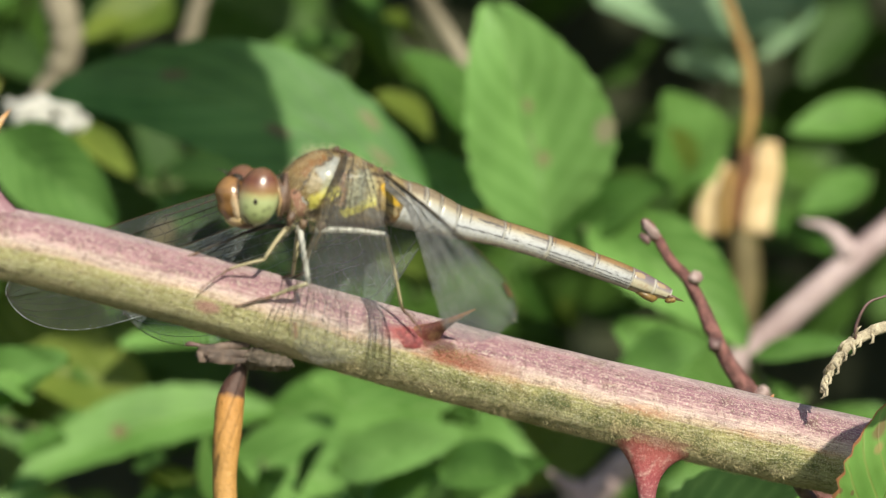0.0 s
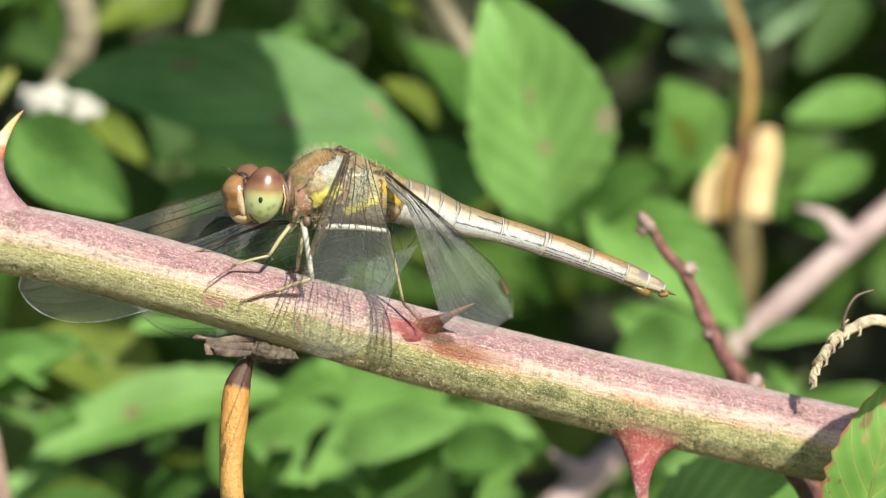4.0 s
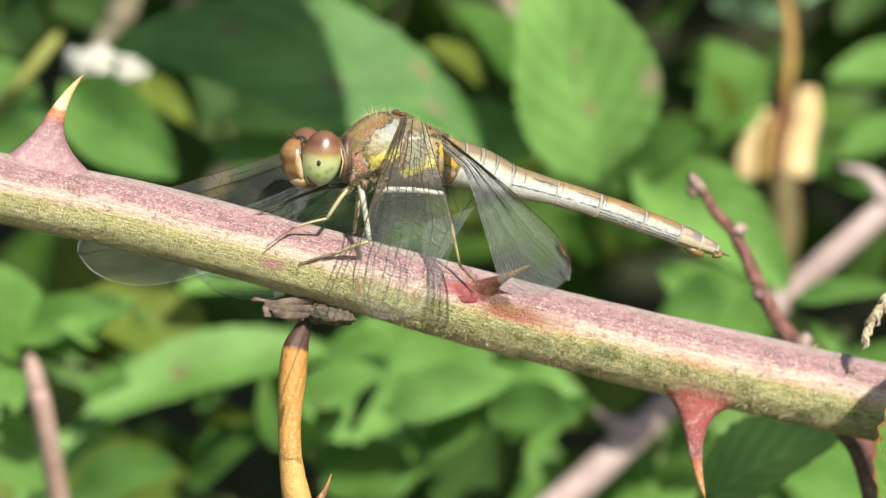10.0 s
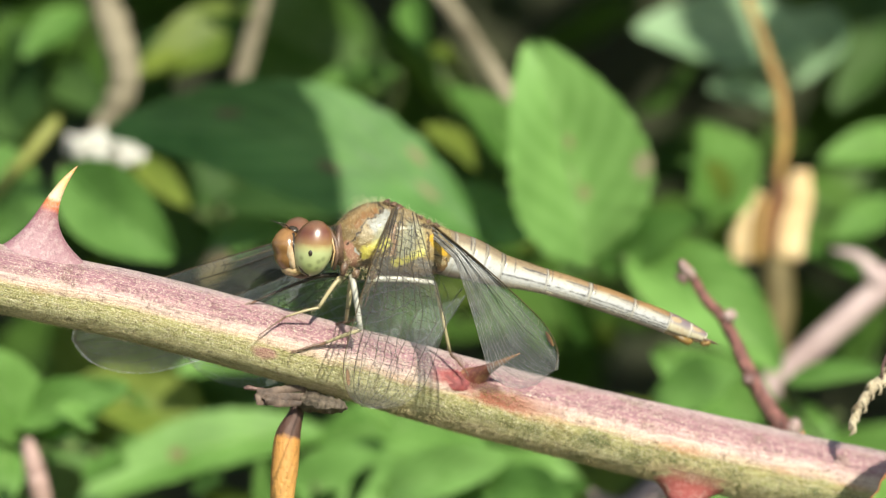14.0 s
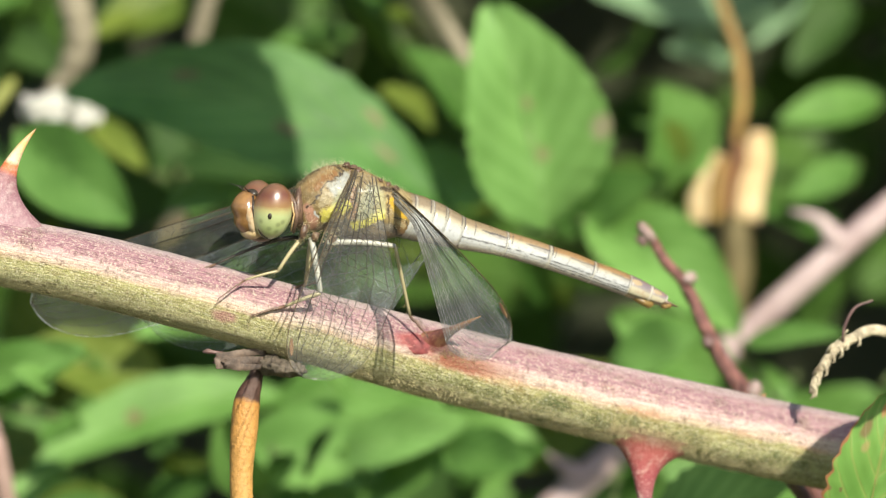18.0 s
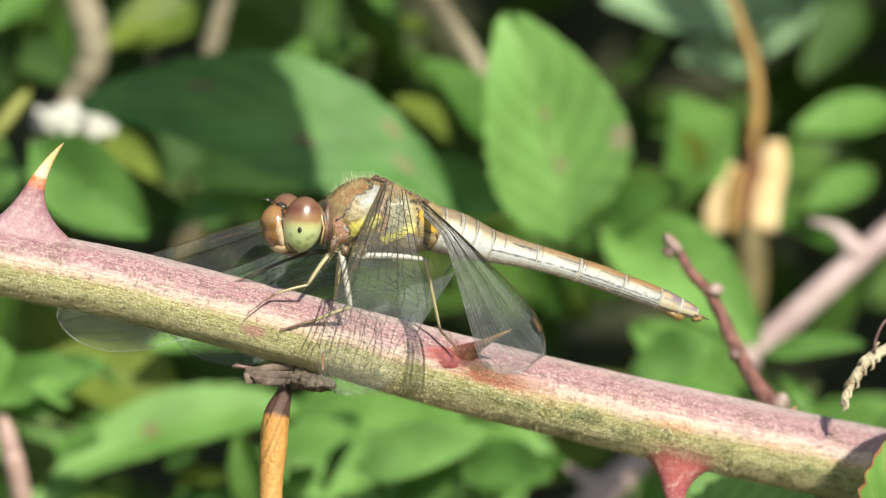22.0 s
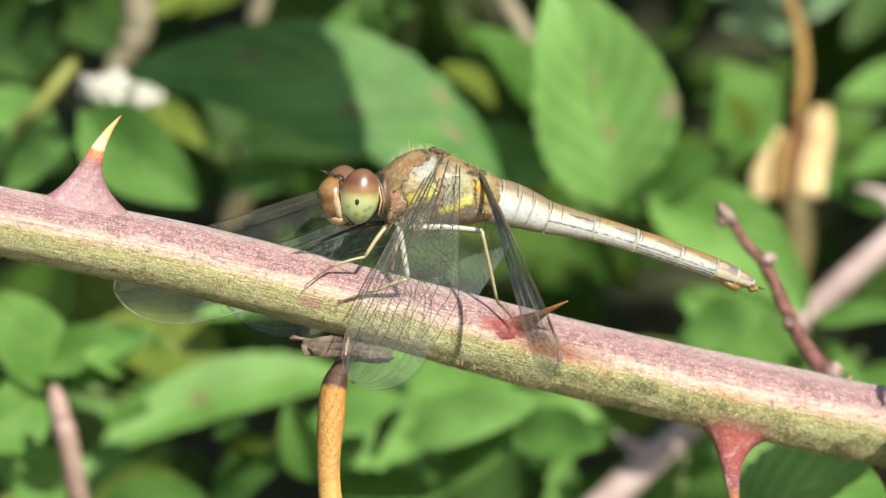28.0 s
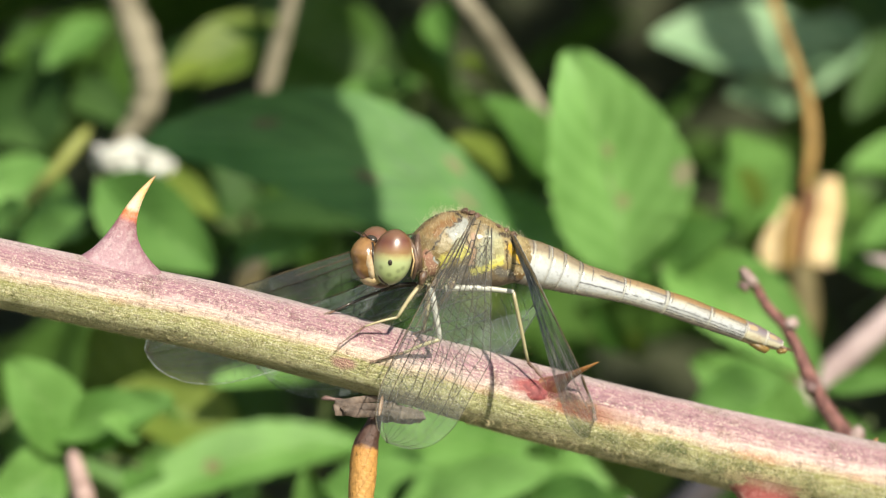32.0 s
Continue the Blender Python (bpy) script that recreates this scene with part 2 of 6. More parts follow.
    colour = m.mix(m.math("MULTIPLY", m.ramp(grit, (0.56, (0, 0, 0)), (0.66, (1, 1, 1))), 0.42), colour, (0.66, 0.60, 0.46))
    below = m.math("SUBTRACT", 1.0, m.math("MINIMUM", m.math("DIVIDE", m.math("ABSOLUTE", m.math("SUBTRACT", uv.outputs[1], 0.40)), 0.13), 1.0))
    moss = m.math("MULTIPLY", m.ramp(m.noise(520, 5, 0.75), (0.50, (0, 0, 0)), (0.60, (1, 1, 1))), m.math("MULTIPLY", below, m.ramp(uv.outputs[0], (0.42, (0.25, 0.25, 0.25)), (0.6, (1, 1, 1)))))
    colour = m.mix(m.math("MULTIPLY", moss, 0.85), colour, m.mix(1.0, colour, (0.34, 0.40, 0.20), "MULTIPLY"))
    strip = m.math("SUBTRACT", 1.0, m.math("MINIMUM", m.math("DIVIDE", m.math("ABSOLUTE", m.math("SUBTRACT", wander, 0.335)), 0.06), 1.0))
    algae = m.math("MULTIPLY", m.ramp(m.noise(300, 6, 0.8), (0.47, (0, 0, 0)), (0.58, (1, 1, 1))), m.math("MULTIPLY", strip, m.ramp(uv.outputs[0], (0.45, (0, 0, 0)), (0.6, (1, 1, 1)))))
    colour = m.mix(algae, colour, m.mix(fine, (0.035, 0.05, 0.012), (0.13, 0.15, 0.05)))
    spark = m.ramp(m.noise(6800, 2), (0.60, (0, 0, 0)), (0.67, (1, 1, 1)))
    colour = m.mix(m.math("MULTIPLY", spark, 0.5), colour, (0.74, 0.70, 0.58))
    for at, wide, round_at, high, tint, k in STAINS:
        du = m.math("DIVIDE", m.math("SUBTRACT", uv.outputs[0], at), wide)
        dv = m.math("DIVIDE", m.math("SUBTRACT", uv.outputs[1], round_at), high)
        far = m.math("ADD", m.math("SQRT", m.math("ADD", m.math("MULTIPLY", du, du), m.math("MULTIPLY", dv, dv))), m.math("MULTIPLY", m.math("SUBTRACT", m.noise(900, 5, 0.7), 0.5), 0.9))
        colour = m.mix(m.math("MULTIPLY", m.ramp(far, (0.55, (1, 1, 1)), (1.0, (0, 0, 0))), k), colour, m.mix(m.math("MULTIPLY", fine, 0.9), tint, m.mix(1.0, tint, (0.5, 0.45, 0.4), "MULTIPLY")))
    m.bump(m.math("ADD", grain, m.math("ADD", m.math("MULTIPLY", fine, 0.8), m.math("MULTIPLY", grit, 0.5))), 0.7, 0.00022)
    return m.done(colour, 0.5, 0.4)


def along(name, *stops, rough=0.45, fleck=0.25, fleck_colour=(0.5, 0.4, 0.36), scale=1500.0):
    """Colour that changes from the root to the tip of a thing."""
    m = Mat(name)
    uv = m.node("SeparateXYZ")
    m.link(m.coords("UV"), uv.inputs[0])
    n = m.noise(scale, 5)
    at = m.math("ADD", uv.outputs[0], m.math("MULTIPLY", m.math("SUBTRACT", m.noise(scale * 0.4, 3), 0.5), 0.10))
    colour = m.mix(m.math("MULTIPLY", m.ramp(n, (0.5, (0, 0, 0)), (0.7, (1, 1, 1))), fleck), m.ramp(at, *stops), fleck_colour)
    grit = m.noise(scale * 3.2, 3, 0.7)
    colour = m.mix(m.math("MULTIPLY", m.ramp(grit, (0.32, (1, 1, 1)), (0.46, (0, 0, 0))), 0.55), colour, m.mix(1.0, colour, (0.45, 0.40, 0.40), "MULTIPLY"))
    colour = m.mix(m.math("MULTIPLY", m.ramp(grit, (0.56, (0, 0, 0)), (0.68, (1, 1, 1))), fleck), colour, fleck_colour)
    m.bump(m.math("ADD", n, grit), 0.5, 0.00015)
    return m.done(colour, rough)


CANE = cane_material()
PRICKLE = along("prickle_purple", (0.0, (0.27, 0.15, 0.17)), (0.35, (0.25, 0.125, 0.15)), (0.50, (0.24, 0.10, 0.11)), (0.56, (0.48, 0.13, 0.05)), (0.62, (0.55, 0.16, 0.05)),
                (0.66, (0.70, 0.52, 0.34)), (0.85, (0.62, 0.38, 0.13)), (1.0, (0.5, 0.22, 0.05)), fleck=0.55, fleck_colour=(0.42, 0.33, 0.32), scale=1500)
PRICKLE_RED = along("prickle_red", (0.0, (0.40, 0.24, 0.17)), (0.10, (0.42, 0.12, 0.11)), (0.35, (0.33, 0.08, 0.09)), (0.6, (0.24, 0.09, 0.10)),
                    (0.74, (0.42, 0.16, 0.06)), (1.0, (0.5, 0.24, 0.04)), fleck=0.7, fleck_colour=(0.60, 0.40, 0.35), scale=1300)
PRICKLE_RUST = along("prickle_rust", (0.0, (0.20, 0.05, 0.04)), (0.25, (0.10, 0.035, 0.03)), (0.5, (0.13, 0.05, 0.03)), (0.72, (0.24, 0.10, 0.03)),
                     (1.0, (0.42, 0.20, 0.05)), fleck=0.6, fleck_colour=(0.34, 0.2, 0.1))


RED_SKIN = plain("crimson_skin", (0.10, 0.018, 0.02), (0.24, 0.045, 0.045), 2200, 0.65, 0.6)
HAIR = plain("pale_hair", (0.40, 0.33, 0.16), (0.55, 0.46, 0.26), 900, 0.5)
SOFT_HAIR = plain("soft_hair", (0.55, 0.48, 0.30), (0.70, 0.62, 0.42), 900, 0.5)


def stalk_material():
    """Dead stalk: dark at its top, then orange with dark fibres along it."""
    m = Mat("dead_stalk")
    uv = m.node("SeparateXYZ")
    m.link(m.coords("UV"), uv.inputs[0])
    fibre = m.node("CombineXYZ")
    m.link(m.math("MULTIPLY", uv.outputs[0], 75.0), fibre.inputs[0])
    m.link(m.math("MULTIPLY", uv.outputs[1], 22.0), fibre.inputs[1])
    n, fine = m.noise(1.0, 6, 0.7, fibre.outputs[0]), m.noise(3000, 4)
    at = m.math("ADD", uv.outputs[0], m.math("MULTIPLY", m.math("SUBTRACT", m.noise(900, 3), 0.5), 0.03))
    colour = m.ramp(at, (0.0, (0.045, 0.025, 0.02)), (0.195, (0.085, 0.04, 0.028)), (0.21, (0.50, 0.24, 0.06)), (0.5, (0.54, 0.30, 0.09)), (1.0, (0.45, 0.26, 0.09)))
    colour = m.mix(m.math("MULTIPLY", m.ramp(n, (0.58, (0, 0, 0)), (0.66, (1, 1, 1))), 0.7), colour, m.mix(1.0, colour, (0.30, 0.22, 0.16), "MULTIPLY"))
    colour = m.mix(m.math("MULTIPLY", m.ramp(fine, (0.32, (1, 1, 1)), (0.42, (0, 0, 0))), 0.55), colour, m.mix(1.0, colour, (0.35, 0.28, 0.22), "MULTIPLY"))
    m.bump(m.math("ADD", n, fine), 0.6, 0.00015)
    return m.done(colour, 0.5)


STALK = stalk_material()
# Brown, darkened further: shade under the cane is in the colour.
SCALE = plain("papery_scale", (0.03, 0.02, 0.016), (0.15, 0.105, 0.08), 900, 0.7)
PINK_STEM = plain("dull_pink_stem", (0.24, 0.15, 0.13), (0.46, 0.32, 0.28), 160, 0.6)
SCAR = plain("leaf_scar", (0.04, 0.03, 0.02), (0.20, 0.16, 0.12), 2200, 0.7, 0.8, 0.0003)
TWIG = plain("red_twig", (0.035, 0.012, 0.012), (0.34, 0.15, 0.13), 1300, 0.4, 1.0, 0.0006)
PALE_BUD = plain("pale_bud", (0.16, 0.09, 0.08), (0.48, 0.37, 0.34), 1600, 0.45, 0.8, 0.0003)
GREY_CANE = plain("grey_pink_cane", (0.24, 0.165, 0.165), (0.46, 0.36, 0.355), 160, 0.6)
STRAW = plain("dry_straw", (0.10, 0.07, 0.04), (0.54, 0.47, 0.33), 1300, 0.7)
ORANGE_STEM = plain("orange_stem", (0.18, 0.105, 0.03), (0.38, 0.235, 0.07), 260, 0.6)
CUT = plain("split_wood", (0.42, 0.28, 0.12), (0.68, 0.54, 0.33), 200, 0.7)
RUST = plain("torn_bark", (0.05, 0.022, 0.01), (0.19, 0.08, 0.025), 260, 0.7)
OLD_WOOD = plain("pale_dry_wood", (0.09, 0.075, 0.045), (0.29, 0.255, 0.18), 150, 0.8)
FLUFF = plain("white_web", (0.38, 0.37, 0.33), (0.68, 0.67, 0.62), 300, 0.9)
OLIVE_STEM = plain("olive_stem", (0.15, 0.17, 0.03), (0.26, 0.27, 0.07), 200, 0.6)
PETIOLE = plain("leaf_stalk", (0.05, 0.075, 0.02), (0.10, 0.13, 0.045), 200, 0.6)
DULL_STEM = plain("dull_olive_brown_stem", (0.07, 0.055, 0.02), (0.16, 0.125, 0.05), 150, 0.7)
BROWN_BUD = plain("dark_bud", (0.06, 0.03, 0.03), (0.20, 0.12, 0.11), 1500, 0.5)


# ---- shape helpers; lengths in millimetres ----
def mm(x, y, z):
    return Vector((x, y, z)) * 0.001


def part(name, bm, material, parent=None, label="", kind=""):
    """One mesh object from a bmesh, smooth, under a thing or a part."""
    me = bpy.data.meshes.new(name)
    bm.normal_update()
    bm.to_mesh(me)
    bm.free()
    me.materials.append(material)
    me.polygons.foreach_set("use_smooth", [True] * len(me.polygons))
    ob = new(name, me)
    ob.parent = parent
    return tagged(ob, label, kind=kind)


def thing(name, at, label, category, group=""):
    ob = new(name)
    ob.empty_display_size = 0.003
    ob.location = at
    return tagged(ob, label, category, group)


def smooth(points, n):
    """Catmull-Rom through the given tuples (place and anything that goes with it)."""
    p = [np.array(q, float) for q in points]
    p = [2 * p[0] - p[1]] + p + [2 * p[-1] - p[-2]]
    out = []
    for i in range(1, len(p) - 2):
        for k in range(n):
            t = k / n
            out.append(0.5 * (2 * p[i] + (p[i + 1] - p[i - 1]) * t + (2 * p[i - 1] - 5 * p[i] + 4 * p[i + 1] - p[i + 2]) * t * t
                              + (3 * p[i] - p[i - 1] - 3 * p[i + 1] + p[i + 2]) * t ** 3))
    return out + [p[-2]]


def tube(bm, rows, sides=12, up=(0, 0, 1), shape=None, origin=(0, 0, 0), caps=True, u0=0.0, u1=1.0):
    """Sweep rings along rows of (x, y, z, half-height[, half-width]). The map runs along (u) and round (v: 0 above, 0.25 towards the viewer's side)."""
    uvs = bm.loops.layers.uv.verify()
    pts = [Vector(r[:3]) - Vector(origin) for r in rows]
    rings = []
    for i, r in enumerate(rows):
        d = (pts[min(i + 1, len(pts) - 1)] - pts[max(i - 1, 0)]).normalized()
        side = d.cross(Vector(up)).normalized()
        top = side.cross(d)
        h, w = r[3], r[4] if len(r) > 4 else r[3]
        ring = []
        for k in range(sides):
            a = 2 * math.pi * k / sides
            g = shape(a, i / (len(rows) - 1)) if shape else 1.0
            ring.append(bm.verts.new((pts[i] + top * math.cos(a) * h * g + side * math.sin(a) * w * g) * 0.001))
        rings.append(ring)
    last = len(rings) - 1
    for i in range(last):
        for k in range(sides):
            j = (k + 1) % sides
            f = bm.faces.new((rings[i][k], rings[i][j], rings[i + 1][j], rings[i + 1][k]))
            for lo, (a, b) in zip(f.loops, ((i, k), (i, k + 1), (i + 1, k + 1), (i + 1, k))):
                lo[uvs].uv = (u0 + (u1 - u0) * a / last, b / sides)
    if caps:
        for ring, u in ((rings[0][::-1], u0), (rings[-1], u1)):
            f = bm.faces.new(ring)
            for lo in f.loops:
                lo[uvs].uv = (u, 0.3)
    return bm


def blob(bm, centre, radii, turn=None, segs=20, rings=14, origin=(0, 0, 0)):
    """An ellipsoid; turn: a 3x3 matrix."""
    m = Matrix.Translation((Vector(centre) - Vector(origin)) * 0.001)
    if turn:
        m = m @ turn.to_4x4()
    m = m @ Matrix.Diagonal((*[r * 0.001 for r in radii], 1))
    bmesh.ops.create_uvsphere(bm, u_segments=segs, v_segments=rings, radius=1.0, matrix=m)
    return bm


def needles(name, spots, parent, material, label):
    """Many fine hairs as one part: spots are (place, way, length, half-width) in millimetres."""
    verts, faces = [], []
    for p, d, length, w in spots:
        d = d.normalized()
        a = d.orthogonal().normalized()
        b = d.cross(a)
        i = len(verts)
        for k in range(3):
            verts.append((p + (a * math.cos(2.1 * k) + b * math.sin(2.1 * k)) * w) * 0.001)
        verts.append((p + d * length) * 0.001)
        faces += [(i, i + 1, i + 3), (i + 1, i + 2, i + 3), (i + 2, i, i + 3)]
    me = bpy.data.meshes.new(name)
    me.from_pydata(verts, [], faces)
    me.materials.append(material)
    ob = new(name, me)
    ob.parent = parent
    return tagged(ob, label, kind="stuff")


# ---- the cane that everything is about ----
AXIS = [(-75, -28, 17.5, 2.3), (-45, -15.5, 11.2, 2.45), (-18.45, -4.45, 5.39, 2.55), (-10.43, -1.08, 3.69, 2.6), (-2.31, 2.33, 1.63, 2.68), (5.92, 5.79, -0.66, 2.75), (14.26, 9.29, -3.03, 2.85),
        (22.71, 12.84, -5.17, 2.9), (31.27, 16.43, -7.25, 3.0), (39.94, 20.08, -9.23, 3.0), (47.32, 23.17, -10.8, 3.05), (75, 35, -16.5, 3.2), (110, 50, -22, 3.4)]
CANE_PATH = smooth(AXIS, 8)


def cane_shape(a, u):
    ridge = 0.022 * math.cos(5 * a + 0.6) + 0.012 * math.cos(9 * a + 25 * u)
    return 1 + ridge + 0.012 * noise.noise(Vector((u * 60, math.cos(a) * 1.5, math.sin(a) * 1.5)))


def cane_at(x):
    """The cane's middle and radius where it crosses x."""
    for p, q in zip(CANE_PATH, CANE_PATH[1:]):
        if p[0] <= x <= q[0]:
            s = (x - p[0]) / (q[0] - p[0])
            return Vector(p[:3]).lerp(Vector(q[:3]), s), p[3] + (q[3] - p[3]) * s
    return Vector(CANE_PATH[-1][:3]), CANE_PATH[-1][3]


def on_cane(x, angle, lift=0.0):
    """A place on the cane's skin; angle in degrees from above round to the viewer's side. Also the way out of it."""
    c, r = cane_at(x)
    c2, _ = cane_at(x + 1)
    d = (c2 - c).normalized()
    side = d.cross(Vector((0, 0, 1))).normalized()
    top = side.cross(d)
    out = top * math.cos(radians(angle)) + side * math.sin(radians(angle))
    return c + out * (r + lift), out, d


def prickle(name, root, mid, tip, length, thick, material, parent, label, n=18, waist=0.4, flare=4.5):
    """A curved thorn with a long foot along the cane: root, middle and tip in millimetres."""
    bm = bmesh.new()
    uvs = bm.loops.layers.uv.verify()
    r0, r1, r2 = Vector(root), Vector(mid), Vector(tip)
    c, _ = cane_at(root[0])
    c2, _ = cane_at(root[0] + 1)
    d = (c2 - c).normalized()
    rings = []
    for i in range(n + 1):
        t = i / n
        p = r0 * (1 - t) ** 2 + r1 * 2 * t * (1 - t) + r2 * t * t
        ahead = ((r1 - r0) * (1 - t) + (r2 - r1) * t).normalized()
        level = (d - ahead * d.dot(ahead)).normalized()
        thin = ahead.cross(level)
        long = d.lerp(level, min(1.0, 1.6 * t))
        k = (1 - t) ** flare
        a = length * k + waist * (1 - t) ** 0.85 + 0.02
        b = thick * (0.5 * (1 - t) ** 0.85 + 0.5 * k) + 0.02
        rings.append([bm.verts.new((p + long * a * math.cos(s) + thin * b * math.sin(s)) * 0.001) for s in [2 * math.pi * j / 16 for j in range(16)]])
    for i in range(n):
        for j in range(16):
            f = bm.faces.new((rings[i][j], rings[i][(j + 1) % 16], rings[i + 1][(j + 1) % 16], rings[i + 1][j]))
            for lo, u in zip(f.loops, (i, i, i + 1, i + 1)):
                lo[uvs].uv = (u / n, 0.5)
    f = bm.faces.new(rings[-1])
    for lo in f.loops:
        lo[uvs].uv = (1, 0.5)
    return part(name, bm, material, parent, label)


def build_cane():
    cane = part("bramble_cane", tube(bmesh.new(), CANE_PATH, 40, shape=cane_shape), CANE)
    tagged(cane, "thick ridged bramble cane, purple above and green below, with thorns", "plant stem")
    prickle("thorn", (-16.0, -3.7, 6.3), (-16.2, -4.2, 10.8), (-13.3, -3.4, 13.95), 4.3, 1.6, PRICKLE, cane, "hooked purple thorn with an orange and cream tip", n=30, waist=1.15, flare=4.8)
    p, out, d = on_cane(14.5, 60, -0.45)
    tip = Vector((19.5, 5.0, 0.0))
    spur = prickle("thorn", p, p.lerp(tip, 0.5) + out * 0.2, tip, 1.0, 0.8, PRICKLE_RUST, cane, "dark rust-brown thorn with an orange tip", waist=0.5)
    p, out, d = on_cane(13.4, 74, -0.25)
    bm = blob(bmesh.new(), (0, 0, 0), (1.75, 0.85, 0.34), Matrix((d, out.cross(d), out)).transposed(), 48, 28)
    for v in bm.verts:
        v.co += v.co.normalized() * (0.00010 * noise.noise(v.co * 800) + 0.00008 * noise.noise(v.co * 2400)) + p * 0.001
    part("thorn_foot", bm, RED_SKIN, spur, "crimson swollen thorn foot")
    spots = []
    ring = random.Random(6)
    for _ in range(500):
        p, out, d = on_cane(ring.gauss(16.4, 1.1), ring.gauss(76, 7), 0.0)
        spots.append((p, out + d * ring.uniform(-0.6, 0.6), ring.uniform(0.1, 0.3), 0.03))
    needles("thorn_scurf", spots, spur, HAIR, "pale scurf round the thorn")
    prickle("thorn", (32.3, 15.9, -9.1), (31.1, 16.2, -13.4), (32.6, 16.8, -17.9), 4.7, 1.7, PRICKLE_RED, cane, "downward red thorn with an orange tip", n=28, waist=1.15, flare=6.5)
    prickle("thorn", (40.4, 21.5, -7.2), (40.8, 22.5, -6.6), (41.2, 23.4, -6.1), 1.0, 0.6, PRICKLE_RED, cane, "small orange thorn tip")
    rng = random.Random(4)
    spots = []
    for _ in range(1500):
        p, out, d = on_cane(rng.uniform(28.6, 36.2), rng.gauss(128, 13), -0.05)
        spots.append((p, out + Vector((rng.uniform(-0.9, 0.9), rng.uniform(-0.4, 0.2), rng.uniform(-0.9, 0.2))), rng.uniform(0.2, 0.5), 0.012))
    for _ in range(26000):
        x, a = rng.uniform(-30, 60), rng.gauss(140, 40)
        p, out, d = on_cane(x, a, -0.02)
        way = out + Vector((rng.uniform(-1.0, 1.0), rng.uniform(-0.5, 0.5), rng.uniform(-0.6, 0.3)))
        spots.append((p, way, rng.uniform(0.05, 0.25), 0.012))
    for _ in range(4200):
        x = rng.uniform(10, 48)
        if noise.noise(Vector((x * 0.9, 3.3, 0))) < -0.25:
            continue
        p, out, d = on_cane(x, rng.gauss(160, 17), -0.02)
        way = out + Vector((rng.uniform(-0.9, 0.9), rng.uniform(-0.4, 0.4), rng.uniform(-0.5, 0.3)))
        spots.append((p, way, rng.uniform(0.10, 0.32), 0.018))
    needles("cane_hairs", spots, cane, HAIR, "short pale hairs on the underside")
    bm = bmesh.new()
    blob(bm, (4.7, 3.9, -3.9), (1.7, 1.3, 0.62), Matrix.Rotation(radians(8), 3, "Y"), 40, 24)
    blob(bm, (3.6, 4.4, -3.7), (0.9, 1.0, 0.8), None, 30, 20)
    for v in bm.verts:
        v.co += v.normal * 0.00022 * noise.noise(v.co * 3500)
    part("leaf_scar", bm, SCAR, cane, "grey warty leaf scar")


def build_shoot():
    """The dead side shoot that hangs under the cane, with torn bud scales at its top."""
    shoot = thing("dead_shoot", mm(2.8, 5.0, -3.6), "dead orange-brown shoot hanging below the cane, dark at its top", "plant stem")
    o = (2.8, 5.0, -3.6)
    path = smooth([(2.75, 5, -3.3, 0.51), (2.5, 4.9, -4.6, 0.57), (1.9, 4.7, -6.3, 0.97), (1.65, 4.6, -8.7, 1.03), (1.45, 4.5, -12, 0.87), (1.6, 4.5, -15, 0.90), (2.1, 4.6, -18, 1.10), (3.2, 5, -23, 1.06), (5, 6, -32, 1.10), (9, 9, -50, 1.20), (14, 14, -80, 1.29)], 6)
    part("stalk", tube(bmesh.new(), path, 16, up=(0, 1, 0), origin=o, shape=lambda a, u: 1 + 0.05 * noise.noise(Vector((u * 40, math.cos(a), math.sin(a))))), STALK, shoot)
    prickle("thorn", Vector((3.2, 4.6, -18.3)) - Vector(o), Vector((4.0, 4.7, -17.6)) - Vector(o), Vector((4.6, 4.8, -15.7)) - Vector(o), 0.5, 0.4, PRICKLE_RUST, shoot, "small orange thorn")
    rng = random.Random(8)
    for k, (x, z, ln, tilt, wd) in enumerate([(3.3, -2.7, 3.6, 186, 0.42), (3.2, -3.4, 3.4, 180, 0.48), (3.1, -3.9, 2.9, 173, 0.36)]):
        bm = bmesh.new()
        d = Vector((math.cos(radians(tilt)), -0.55, math.sin(radians(tilt))))
        rows = []
        for i in range(15):
            t = i / 14
            jag = 1.0 + 0.22 * noise.noise(Vector((t * 9, k * 3.1, 0)))
            rows.append((x + d.x * ln * t, 4.3 - 0.3 * k + d.y * ln * t, z + d.z * ln * t + 0.1 * math.sin(t * 5 + k), wd * jag * (0.55 + 0.5 * t), 0.07))
        tube(bm, rows, 26, origin=o)
        for v in bm.verts:
            t = (x - o[0] - v.co.x * 1000) / ln
            if t > 0.8:
                v.co.x -= 0.0008 * (t - 0.8) * 4 * noise.noise(Vector((v.co.z * 3600, k * 2.3, 0)))
            v.co.y += 0.00012 * noise.noise(v.co * 1800)
        part("bud_scale", bm, SCALE, shoot, "torn papery brown bud scale")
    part("bud_hook", tube(bmesh.new(), [(0.2, 3.3, -2.8, 0.13), (-0.5, 3.2, -2.72, 0.14), (-1.0, 3.2, -2.62, 0.2), (-1.35, 3.2, -2.7, 0.1)], 8, origin=o), BROWN_BUD, shoot, "dark curled bud hook")


build_cane()
build_shoot()


# ---- the dragonfly ----
BASE = (9.8, 3.4, 8.4)


